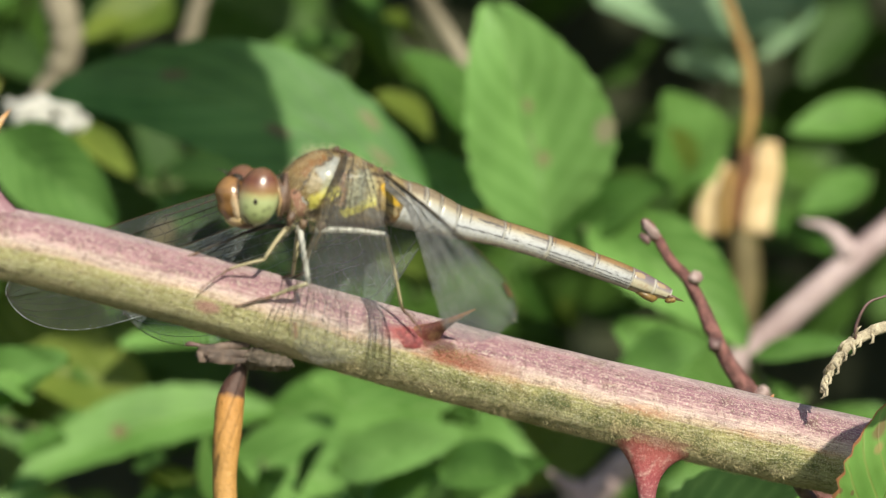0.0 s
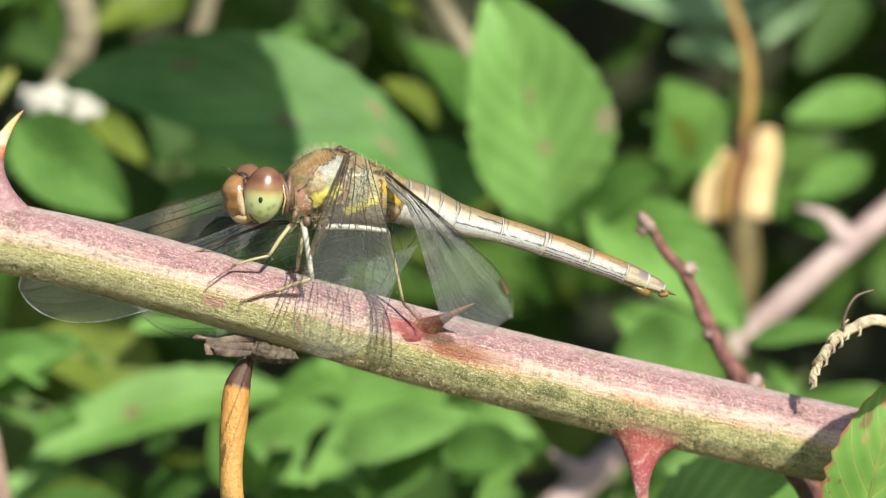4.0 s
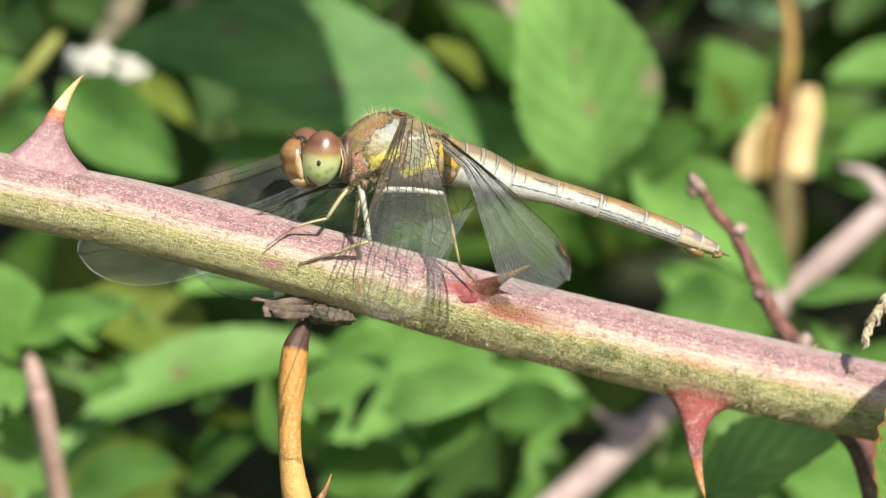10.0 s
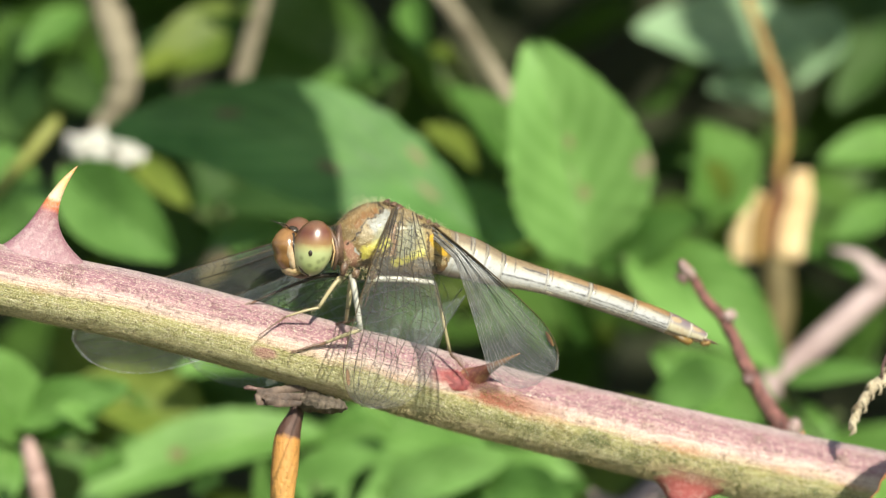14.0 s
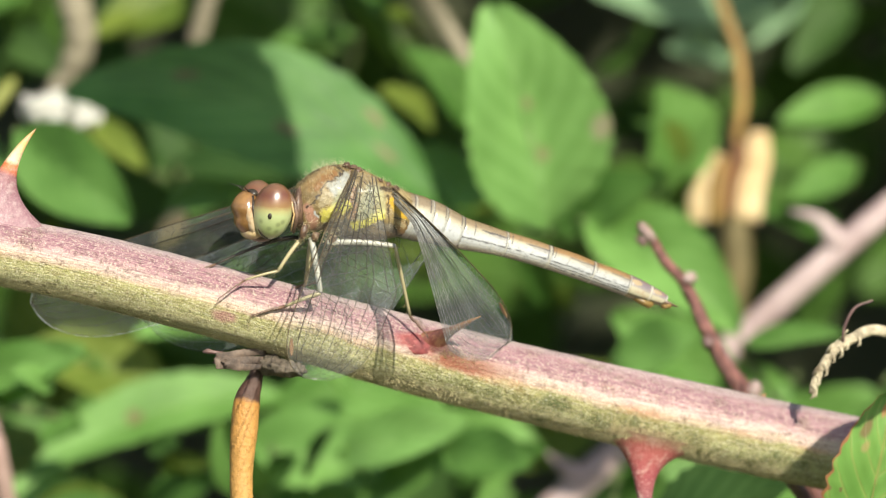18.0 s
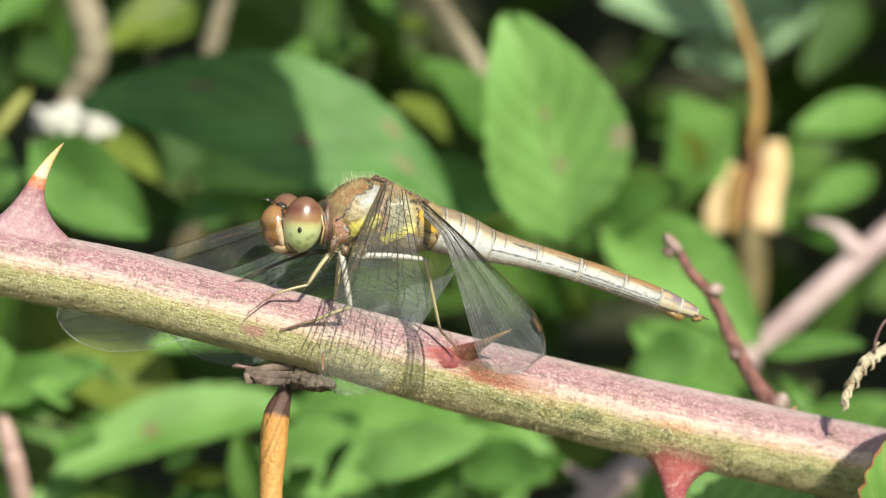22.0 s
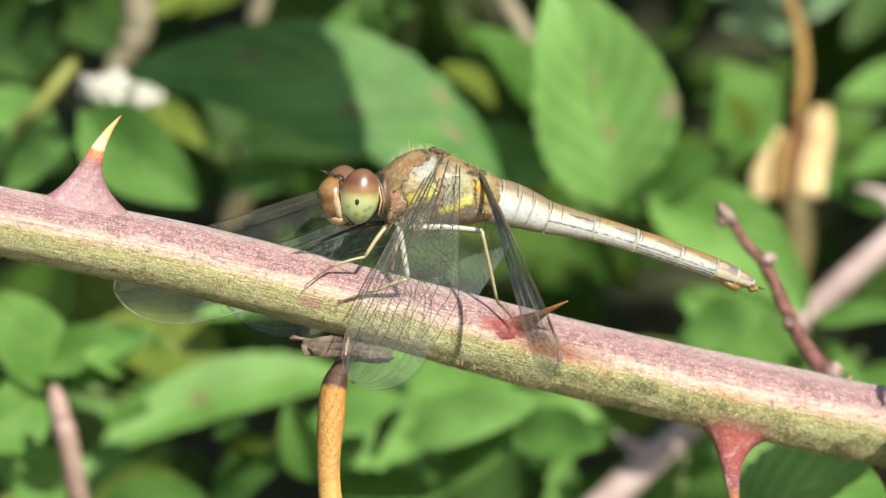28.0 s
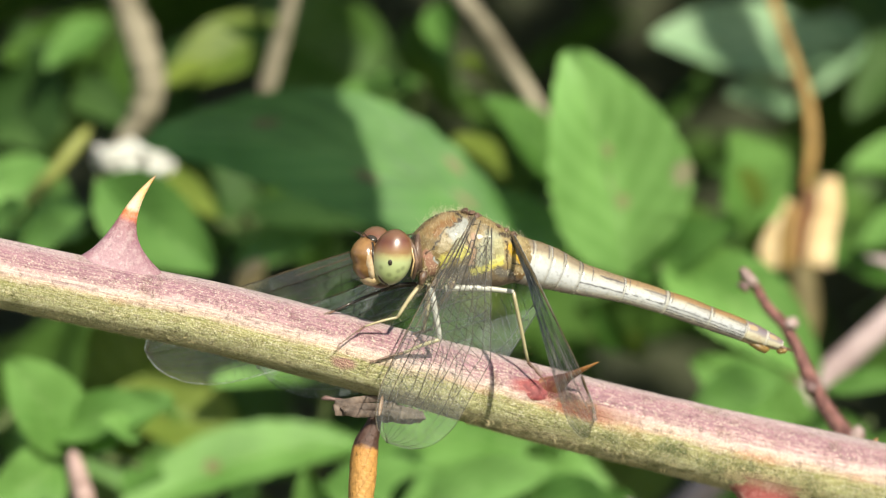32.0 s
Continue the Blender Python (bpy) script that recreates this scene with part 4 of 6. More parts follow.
def wing(name, length, chord, broad, parent, root, label, seed, skin, veins, margin=None):
    """A wing along +x from its root, front edge at y = 0, hind edge to -y. broad: how wide its foot is, 0 to 2."""
    rng = random.Random(seed)

    def tip(u):
        return math.sqrt(max(0.0, 1 - max(0.0, (u - 0.74) / 0.26) ** 2.3))

    def front(u):
        return 0.05 * chord * math.sin(math.pi * u) - 0.34 * chord * (1 - tip(u))

    def hind(u):
        if broad == 2:
            k = min(1.0, 0.62 + 1.9 * u) * (1 - 0.36 * max(0, u - 0.25))
        elif broad == 1:
            k = 0.14 + 0.86 * min(1.0, max(0.0, (u - 0.2) / 0.55)) ** 1.15
        else:
            k = min(1.0, 0.28 + 1.5 * u) * (1 - 0.10 * max(0, u - 0.5))
        return -chord * k * (0.34 + 0.66 * tip(u)) - 0.03

    def at(u, v):
        y = front(u) + (hind(u) - front(u)) * v
        return Vector((u * length, y, 0.16 * math.cos(v * 22) * (1 - v) + 0.5 * math.sin(u * 2.6) * v))

    bm = bmesh.new()
    nu, nv = 40, 10
    g = [[bm.verts.new(at(1 - (1 - i / nu) ** 1.9, j / nv) * 0.001) for j in range(nv + 1)] for i in range(nu + 1)]
    for i in range(nu):
        for j in range(nv):
            bm.faces.new((g[i][j], g[i][j + 1], g[i + 1][j + 1], g[i + 1][j]))
    w = part(name, bm, skin, parent, label)
    w.location = (Vector(root) - Vector(BASE)) * 0.001

    def strand(bm, a, b, r0, r1):
        d = (b - a).normalized()
        n = Vector((0, 0, 1))
        s = d.cross(n).normalized()
        ring = [[bm.verts.new((p + s * r * math.cos(k * 2.094 + 0.5) + n * r * math.sin(k * 2.094 + 0.5)) * 0.001) for k in range(3)] for p, r in ((a, r0), (b, r1))]
        for k in range(3):
            j = (k + 1) % 3
            bm.faces.new((ring[0][k], ring[0][j], ring[1][j], ring[1][k]))

    lanes = [0.0, 0.07, 0.14, 0.23, 0.32, 0.42, 0.52, 0.63, 0.75, 0.87, 1.0]
    if broad == 1:
        lanes = [0.0, 0.06, 0.12] + [0.12 + 0.88 * i / 15 for i in range(1, 16)]
    last = len(lanes) - 1
    wave = [rng.uniform(0, 6) for _ in lanes]

    def lane(k, u):
        v = lanes[k] + (0.025 * math.sin(9 * u + wave[k]) + 0.008 * math.sin(41 * u + 3 * wave[k]) if 2 < k < last else 0) * (0.55 if broad == 1 else 1)
        return at(u, min(1, v * (1 if u < 0.9 else 1)))

    bm = bmesh.new()
    steps = 34
    for k in range(2, last + 1):
        for i in range(steps):
            u, u2 = i / steps, (i + 1) / steps
            if k in (4, 6, 7, 8) and u < 0.05 * (k - 3):
                continue
            r = (0.065 if k == 2 else 0.048) * (1 - 0.65 * u) * (0.8 if broad == 1 else 1)
            strand(bm, lane(k, u), lane(k, u2), r, r)
    for k in range(0, last):
        gap = 0.07 if broad == 1 and k > 2 else (0.034, 0.036, 0.040, 0.038, 0.036, 0.034, 0.032, 0.030, 0.028, 0.026)[min(k, 9)]
        u = 0.03 + rng.uniform(0, gap)
        while u < 0.985:
            a, b = lane(k, u), lane(k + 1, min(0.99, u + rng.uniform(-0.012, 0.02)))
            thin = 0.036 * (1 - 0.72 * u) * (1 - 0.25 * k / last)
            if broad != 1 and k > 5 and rng.random() < 0.4:
                c = (a + b) / 2 + Vector((rng.uniform(-0.2, 0.2), 0, 0))
                strand(bm, a, c, thin, thin)
                strand(bm, c, b, thin, thin)
                strand(bm, c, c + Vector((length * gap, rng.uniform(-0.1, 0.1), 0)), thin, thin)
            else:
                strand(bm, a, b, thin, thin)
            u += gap * rng.uniform(0.55, 1.4)
    part("vein_network", bm, veins, w, "fine vein network")
    bm = bmesh.new()
    for k in (0, 1):
        for i in range(steps):
            u, u2 = i / steps, (i + 1) / steps
            if k == 1 and u > 0.5:
                continue
            r = 0.075 * (1 - 0.55 * u)
            strand(bm, lane(k, u), lane(k, u2), r, r)
    part("front_vein", bm, COSTA, w, "thick brown front vein")
    if margin:
        bm = bmesh.new()
        edge = [at(1 - 0.65 * (1 - i / 60) ** 1.9, 1.0) for i in range(61)] + [at(1.0 - 0.24 * (i / 24) ** 1.9, 0.0) for i in range(25)]
        for a, b in zip(edge, edge[1:]):
            if (b - a).length > 1e-5:
                strand(bm, a, b, 0.03, 0.03)
        part("wing_margin", bm, margin, w, "fine rim round the wing tip")
    bm = bmesh.new()
    a, b = at(0.84, 0.02), at(0.925, 0.02)
    mid = (a + b) / 2 + Vector((0, -0.18, 0))
    d = (b - a).normalized()
    blob(bm, mid, ((b - a).length / 2, 0.16, 0.05), Matrix.Rotation(math.atan2(d.y, d.x), 3, "Z"), 12, 6)
    part("wing_spot", bm, STIGMA, w, "brown wing spot")
    return w


def hold(root, span, chordway):
    """A wing's pose on the dragonfly: root in millimetres, the way of its front edge, and about the way to its hind edge."""
    x = Vector(span).normalized()
    y = -Vector(chordway)
    y = (y - x * y.dot(x)).normalized()
    m = Matrix((x, y, x.cross(y))).transposed().to_4x4()
    m.translation = (Vector(root) - Vector(BASE)) * 0.001
    return m


def leg(parent, points, thick, mats, label, seed, spines=True):
    """Thigh, shin and foot; points in millimetres from hip to toe."""
    hip, knee, ankle, toe = [Vector(p) for p in points]
    o = BASE

    def limb(a, b, r0, r1, sag):
        rows = []
        for i in range(9):
            t = i / 8
            p = a.lerp(b, t) + Vector((0, -0.1, sag)) * math.sin(math.pi * t)
            rows.append((*p, (r0 + (r1 - r0) * t) * (1 + 0.15 * math.sin(math.pi * t))))
        return rows

    femur = part("leg", tube(bmesh.new(), limb(hip, knee, thick, thick * 0.75, 0.15), 10, up=(0, 1, 0.1), origin=o), mats[0], parent, label)
    part("shin", tube(bmesh.new(), limb(knee, ankle, thick * 0.62, thick * 0.45, 0.05), 9, up=(0, 1, 0.1), origin=o), mats[1], femur)
    d = toe - ankle
    rows = [(*ankle, thick * 0.5), (*(ankle + d * 0.3), thick * 0.5), (*(ankle + d * 0.36 + Vector((0, 0, 0.06))), thick * 0.34), (*(ankle + d * 0.75), thick * 0.42), (*(ankle + d * 0.8), thick * 0.3), (*toe, thick * 0.12)]
    foot = tube(bmesh.new(), rows, 8, up=(0, 1, 0.1), origin=o)
    for s in (-0.35, 0.35):
        q = toe + d.normalized() * 0.45 + Vector((0, s * 0.6, -0.18 + s * 0.3))
        tube(foot, [(*(toe - d * 0.04), thick * 0.18), (*((toe + q) / 2 + Vector((0, 0, 0.1))), thick * 0.14), (*q, 0.01)], 5, up=(0, 1, 0.1), origin=o)
    part("foot", foot, FOOT, femur, "dark clawed foot")
    if spines:
        rng = random.Random(seed)
        spots = []
        for a, b in ((hip, knee), (knee, ankle)):
            for i in range(20):
                t = (i + 0.7) / 20.5
                way = (b - a).cross(Vector((0, 1, 0))).normalized() * (1 if i % 2 else -0.9) + (b - a).normalized() * 0.6 + Vector((0, -0.4, 0)) * rng.random()
                spots.append((a.lerp(b, t) - Vector(o), way, 0.6, 0.017))
        needles("leg_spines", spots, femur, SPINE, "stiff fine leg spines")
    return femur


def build_dragonfly():
    fly = thing("dragonfly", mm(*BASE), "brown and yellow female dragonfly perched on the cane, wings drooped forward", "dragonfly")
    o = BASE
    # middle body
    rows = smooth([(5.6, 1.8, 7.3, 0.8, 0.7), (6.2, 2.0, 7.6, 1.45, 1.3), (7.1, 2.4, 8.3, 2.2, 1.85), (8.6, 2.95, 8.75, 2.68, 2.1), (10.2, 3.55, 8.4, 2.65, 2.15), (11.8, 4.2, 7.95, 2.3, 2.0), (13.2, 4.75, 7.75, 1.85, 1.7), (14.4, 5.2, 7.45, 1.5, 1.4)], 5)
    th = part("thorax", tube(bmesh.new(), rows, 28, origin=o, shape=lambda a, u: 1 + 0.02 * noise.noise(Vector((u * 9, math.cos(a) * 2, math.sin(a) * 2)))), THORAX, fly, "brown hairy middle body with grey-yellow sides")

    for x, z, r in ((9.45, 11.4, 0.3), (9.95, 11.25, 0.34), (10.4, 11.0, 0.3), (9.7, 10.95, 0.25), (10.55, 10.65, 0.26), (11.9, 10.25, 0.26), (12.5, 9.95, 0.3), (13.05, 9.65, 0.32), (13.0, 9.2, 0.25)):
        bm = bmesh.new()
        k = min(range(len(rows)), key=lambda q: abs(rows[q][0] - x))
        blob(bm, (x, rows[k][1] - 0.5, z - 0.1), (r * 1.1, 0.8, r * 0.8), segs=14, rings=10, origin=o)
        for v in bm.verts:
            v.co += Vector((noise.noise(v.co * 2600), 0, noise.noise(v.co * 2600 + Vector((9, 0, 0))))) * 0.00022
        part("wing_hinge", bm, HINGE, th, "knobbly dark brown wing hinge")
    rng = random.Random(11)
    spots = []
    for _ in range(1500):
        r = rows[rng.randrange(2, len(rows) - 3)]
        a = rng.gauss(0, 0.7)
        out = Vector((0, 0, 1)) * math.cos(a) + ACROSS * math.sin(a)
        p = Vector(r[:3]) + Vector((0, 0, 1)) * math.cos(a) * r[3] + ACROSS * math.sin(a) * r[4] + Vector((rng.uniform(-0.3, 0.3), 0, 0))
        spots.append((p - Vector(o), out + Vector((rng.uniform(-0.9, 0.2), rng.uniform(-0.3, 0.3), 0.1)), rng.uniform(0.2, 1.0) * (1.35 if r[0] < 8.0 else 0.7), 0.009))
    for _ in range(1300):
        r = rows[rng.randrange(2, len(rows) - 3)]
        a = rng.uniform(0.5, 2.2)
        out = Vector((0, 0, 1)) * math.cos(a) + ACROSS * math.sin(a)
        p = Vector(r[:3]) + Vector((0, 0, 1)) * math.cos(a) * r[3] + ACROSS * math.sin(a) * r[4] + Vector((rng.uniform(-0.3, 0.3), 0, 0))
        spots.append((p - Vector(o), out + Vector((rng.uniform(-1.2, 0.3), rng.uniform(-0.2, 0.2), rng.uniform(-0.3, 0.6))), rng.uniform(0.12, 0.4), 0.007))
    needles("thorax_hairs", spots, th, SOFT_HAIR, "fine pale hairs")

    # abdomen, ring by ring
    line = smooth([(12.9, 4.7, 7.95, 1.55), (13.9, 5.1, 7.6, 1.72), (15.66, 5.71, 7.12, 1.6), (17.75, 6.52, 6.36, 1.27), (19.63, 7.26, 5.88, 1.06), (21.31, 7.91, 5.44, 0.97), (23, 8.57, 4.96, 0.92), (24.69, 9.23, 4.42, 0.91),
                   (26.38, 9.89, 3.86, 0.90), (28.08, 10.55, 3.23, 0.87), (29.57, 11.13, 2.7, 0.84), (30.85, 11.63, 2.2, 0.82), (31.92, 12.05, 1.78, 0.70), (32.99, 12.46, 1.36, 0.52), (33.5, 12.65, 1.12, 0.40)], 8)
    cuts = [12.9, 14.2, 15.4, 16.4, 17.75, 21.2, 24.5, 27.8, 30.5, 32.2, 33.4]
    for k, (a, b) in enumerate(zip(cuts, cuts[1:])):
        seg = [r for r in line if a - 0.02 <= r[0] <= b + 0.02]
        ends = []
        for x in (a, b):
            j = min(range(len(line) - 1), key=lambda q: abs((line[q][0] + line[q + 1][0]) / 2 - x))
            p, q = line[j], line[j + 1]
            ends.append(p + (q - p) * ((x - p[0]) / (q[0] - p[0])))
        seg = [ends[0]] + [r for r in seg if a + 0.05 < r[0] < b - 0.05] + [ends[1]]
        full = []
        for i, r in enumerate(seg):
            t = (r[0] - a) / (b - a)
            swell = 1.0 + 0.035 * math.sin(math.pi * t) + (0.03 if i in (0, len(seg) - 1) else 0)
            full.append((r[0], r[1], r[2], r[3] * swell, r[3] * swell * 0.92))
        part("abdomen_ring", tube(bmesh.new(), full, 24, origin=o), TAIL if k > 7 else ABDOMEN[(0, 0, 0, 0, 1, 2, 3, 3)[k]], fly)
    bm = tube(bmesh.new(), [(31.0, 11.6, 1.45, 0.2), (31.7, 11.8, 1.05, 0.28), (32.2, 12.0, 0.85, 0.3), (32.5, 12.1, 0.9, 0.1)], 10, origin=o)
    part("egg_flap", bm, AMBER, fly, "small amber flap below the tail")
    bm = blob(bmesh.new(), (33.35, 12.3, 0.72), (0.3, 0.3, 0.2), None, 12, 8, origin=o)
    blob(bm, (33.65, 12.45, 0.78), (0.22, 0.22, 0.22), None, 12, 8, origin=o)
    part("tail_plate", bm, AMBER, fly, "glossy amber end plates under the tail")
    spots = []
    fuzz = random.Random(12)
    for _ in range(900):
        r = line[fuzz.randrange(14, len(line) - 40)]
        a = fuzz.uniform(2.1, 3.0)
        out = Vector((0, 0, 1)) * math.cos(a) + ACROSS * math.sin(a)
        spots.append((Vector(r[:3]) + out * r[3] * 0.97 + Vector((fuzz.uniform(-0.25, 0.25), 0, 0)) - Vector(o), out + Vector((fuzz.uniform(-0.2, 0.8), 0, 0)), fuzz.uniform(0.06, 0.2), 0.007))
    needles("abdomen_hairs", spots, fly, SOFT_HAIR, "fine white hairs along the under side")
    for s in (-0.3, 0.3):
        part("tail_claw", tube(bmesh.new(), [(33.2, 12.6 + s, 1.15, 0.2), (33.8, 12.8 + s, 0.92, 0.13), (34.45, 13.0 + s, 0.68, 0.02)], 8, origin=o), HINGE, fly, "short dark pointed tail claw")

    # head, on its own pivot at the neck
    neck = (5.15, 1.6, 7.85)
    head = part("head", blob(bmesh.new(), (1.15, 0, 0.1), (0.75, 2.25, 1.75)), OCCIPUT, fly, "large head with big two-coloured eyes")
    head.location = (Vector(neck) - Vector(o)) * 0.001
    for s in (1, -1):
        tilt = Matrix.Rotation(radians(-14 * s), 3, "X") @ Matrix.Rotation(radians(-7), 3, "Y")
        eye = part("eye", blob(bmesh.new(), (1.88, 1.42 * s, 0.22), (1.52, 1.48, 2.15), tilt, 32, 24), EYE, head, "glossy eye, red-brown above and pale green below")
        part("pupil_spot", blob(bmesh.new(), (2.62, 2.66 * s, -0.05), (0.17, 0.10, 0.24), Matrix.Rotation(radians(-35 * s), 3, "Z"), 10, 8), BLACK, eye, "small dark false pupil")
        part("antenna", tube(bmesh.new(), [(3.2, 0.35 * s, 1.5, 0.07), (3.8, 0.6 * s, 2.0, 0.04), (4.4, 0.9 * s, 2.2, 0.015)], 6), BLACK, head)
    for s in (1, -1):
        part("eye_rim", tube(bmesh.new(), [(0.95, 1.75 * s, 1.75, 0.05, 0.05), (0.72, 2.40 * s, 0.9, 0.06, 0.06), (0.62, 2.6 * s, 0.0, 0.07, 0.06), (0.8, 2.42 * s, -1.2, 0.06, 0.05)], 10, up=(1, 0, 0)), LIP, head, "cream rim behind the eye")
        part("temple", tube(bmesh.new(), [(0.7, 1.65 * s, 1.7, 0.12, 0.12), (0.42, 2.3 * s, 0.8, 0.17, 0.14), (0.32, 2.45 * s, -0.2, 0.18, 0.14), (0.5, 2.2 * s, -1.4, 0.12, 0.1)], 10, up=(1, 0, 0)), HINGE, head, "dark temple band")
    bm = bmesh.new()
    blob(bm, (3.3, 0, 0.0), (1.1, 1.3, 1.7), Matrix.Rotation(radians(8), 3, "Y"), 28, 20)
    for v in bm.verts:
        z = v.co.z * 1000
        v.co.x += 0.001 * (0.16 * math.exp(-((z - 0.55) / 0.5) ** 2) - 0.14 * math.exp(-((z + 0.25) / 0.16) ** 2) + 0.10 * math.exp(-((z + 0.75) / 0.4) ** 2))
    part("face", bm, FACE, head, "tan-orange face with a bulging forehead")
    part("lip", blob(bmesh.new(), (2.95, 0, -1.4), (0.8, 1.15, 0.6)), LIP, head, "pinkish-cream lip")
    for s in (1, -1):
        bm = blob(bmesh.new(), (3.48, 0.94 * s, -0.3), (0.36, 0.42, 1.15), Matrix.Rotation(radians(14), 3, "Y"), 24, 18)
        part("cheek", bm, CHEEK, head, "pale glossy cheek")
        part("eye_seam", tube(bmesh.new(), smooth([(3.2, 0.75 * s, 1.3, 0.12, 0.14), (3.35, 1.25 * s, 0.4, 0.12, 0.12), (3.2, 1.5 * s, -0.5, 0.12, 0.12), (2.8, 1.5 * s, -1.35, 0.16, 0.2), (2.3, 1.4 * s, -1.75, 0.12, 0.2)], 4), 10, up=(1, 0, 0)), BLACK, head, "black seam between eye and face")
    bm = blob(bmesh.new(), (2.95, 0, 1.45), (0.45, 0.62, 0.36))
    blob(bm, (3.25, 0.42, 1.25), (0.3, 0.3, 0.2))
    blob(bm, (3.25, -0.42, 1.25), (0.3, 0.3, 0.2))
    part("crown", bm, BLACK, head, "black crown bump")
    part("jaw", blob(bmesh.new(), (2.2, 0, -1.85), (0.8, 0.9, 0.35)), FOOT, head, "dark jaw")
    part("neck", tube(bmesh.new(), [(6.6, 2.1, 7.9, 0.9), (5.9, 1.9, 7.8, 0.75), (5.0, 1.6, 7.75, 0.8)], 12, origin=o), ROSE, fly)
    part("collar", tube(bmesh.new(), [(5.9, 1.3, 6.9, 0.5, 0.9), (5.95, 1.2, 8.0, 0.45, 1.2), (6.0, 1.6, 9.2, 0.3, 0.9), (6.1, 1.9, 9.7, 0.08, 0.3)], 12, origin=o, up=(1, 0, 0)), HINGE, fly, "dark collar with pale edge")
    for a, b, r in (((6.5, 1.2, 6.9), (6.2, 1.1, 5.8), 0.3), ((7.3, 1.6, 6.3), (7.1, 1.7, 5.6), 0.32), ((8.6, 2.1, 6.1), (8.3, 2.1, 5.5), 0.32)):
        part("hip", tube(bmesh.new(), [(*a, r * 0.8), (*((Vector(a) + Vector(b)) / 2), r), (*b, r * 0.5)], 12, origin=o, up=(0, 1, 0), shape=lambda q, u: 1 + 0.25 * noise.noise(Vector((u * 5, math.cos(q) * 2, math.sin(q) * 2 + a[0])))), HINGE, fly, "knobbly brown hip")
    spots = []
    for _ in range(240):
        p = Vector((rng.uniform(5.9, 9.2), rng.uniform(1.0, 2.0), rng.gauss(6.2, 0.45)))
        spots.append((p - Vector(o), Vector((rng.uniform(-1, 1), rng.uniform(-1.2, 0), rng.uniform(-1, 0.6))), rng.uniform(0.25, 0.75), 0.01))
    needles("breast_hairs", spots, fly, HAIR, "tangled pale hairs between the hips")
    # legs
    leg(fly, [(6.4, 1.7, 6.1), (4.45, 1.0, 3.4), (2.0, 0.7, 2.72), (0.3, -0.35, 1.5)], 0.165, (LEG, LEG, FOOT), "yellowish spiny front leg", 1)
    leg(fly, [(6.9, 1.9, 5.9), (7.62, 1.6, 1.75), (4.9, 2.0, 0.75), (2.7, 1.25, 0.15)], 0.25, (LEG_GREY, LEG, FOOT), "grey spiny middle leg", 2)
    leg(fly, [(8.0, 2.2, 5.55), (13.1, 3.4, 5.3), (14.15, 5.7, 0.0), (15.3, 5.7, -1.3)], 0.24, (LEG_GREY, LEG, FOOT), "long pale hind leg", 3)
    leg(fly, [(5.8, 3.0, 5.9), (3.2, 2.6, 5.4), (-0.3, 1.6, 3.9), (-1.6, 0.9, 3.4)], 0.18, (BLACK, BLACK, FOOT), "dark front leg on the far side", 4, False)
    leg(fly, [(6.9, 3.4, 5.9), (6.5, 3.6, 3.4), (6.3, 4.6, 2.4), (5.4, 4.4, 2.1)], 0.24, (LEG, LEG, FOOT), "yellowish middle leg on the far side", 5)
    leg(fly, [(8.6, 4.6, 5.7), (7.4, 7.6, 4.4), (6.9, 8.6, 2.6), (6.0, 8.4, 2.2)], 0.22, (LEG, LEG, FOOT), "hind leg on the far side", 6, False)

    # wings
    fw = wing("near_front_wing", 20.0, 6.3, 0, fly, FW_ROOT, "clear front wing with dark veins", 31, MEMBRANE, VEIN)
    hw = wing("near_hind_wing", 22.0, 5.4, 1, fly, HW_ROOT, "grey hind wing with dark veins, glints painted in pale patches", 32, SHEEN_MEMBRANE, GLINT_VEIN)
    ffw = wing("far_front_wing", 28.0, 6.8, 0, fly, FFW_ROOT, "clear front wing beyond the body", 33, FAINT_MEMBRANE, VEIN, PALE_MARGIN)
    fhw = wing("far_hind_wing", 23.5, 8.8, 2, fly, FHW_ROOT, "bluish hind wing beyond the body with painted glints", 34, GLINT_MEMBRANE, FAINT_VEIN, VEIN)
    ffw.matrix_basis = hold(FFW_ROOT, (-0.937, 0.201, -0.287), (0.322, 0.173, -0.931))
    fhw.matrix_basis = hold(FHW_ROOT, (-0.899, 0.313, -0.308), (0.354, 0.103, -0.930))
    return fly, head, fw, hw


FW_ROOT, HW_ROOT = (10.0, 1.9, 11.0), (13.1, 3.3, 9.6)
FFW_ROOT, FHW_ROOT = (10.3, 5.2, 11.0), (13.3, 6.3, 9.5)
fly, head, near_front_wing, near_hind_wing = build_dragonfly()


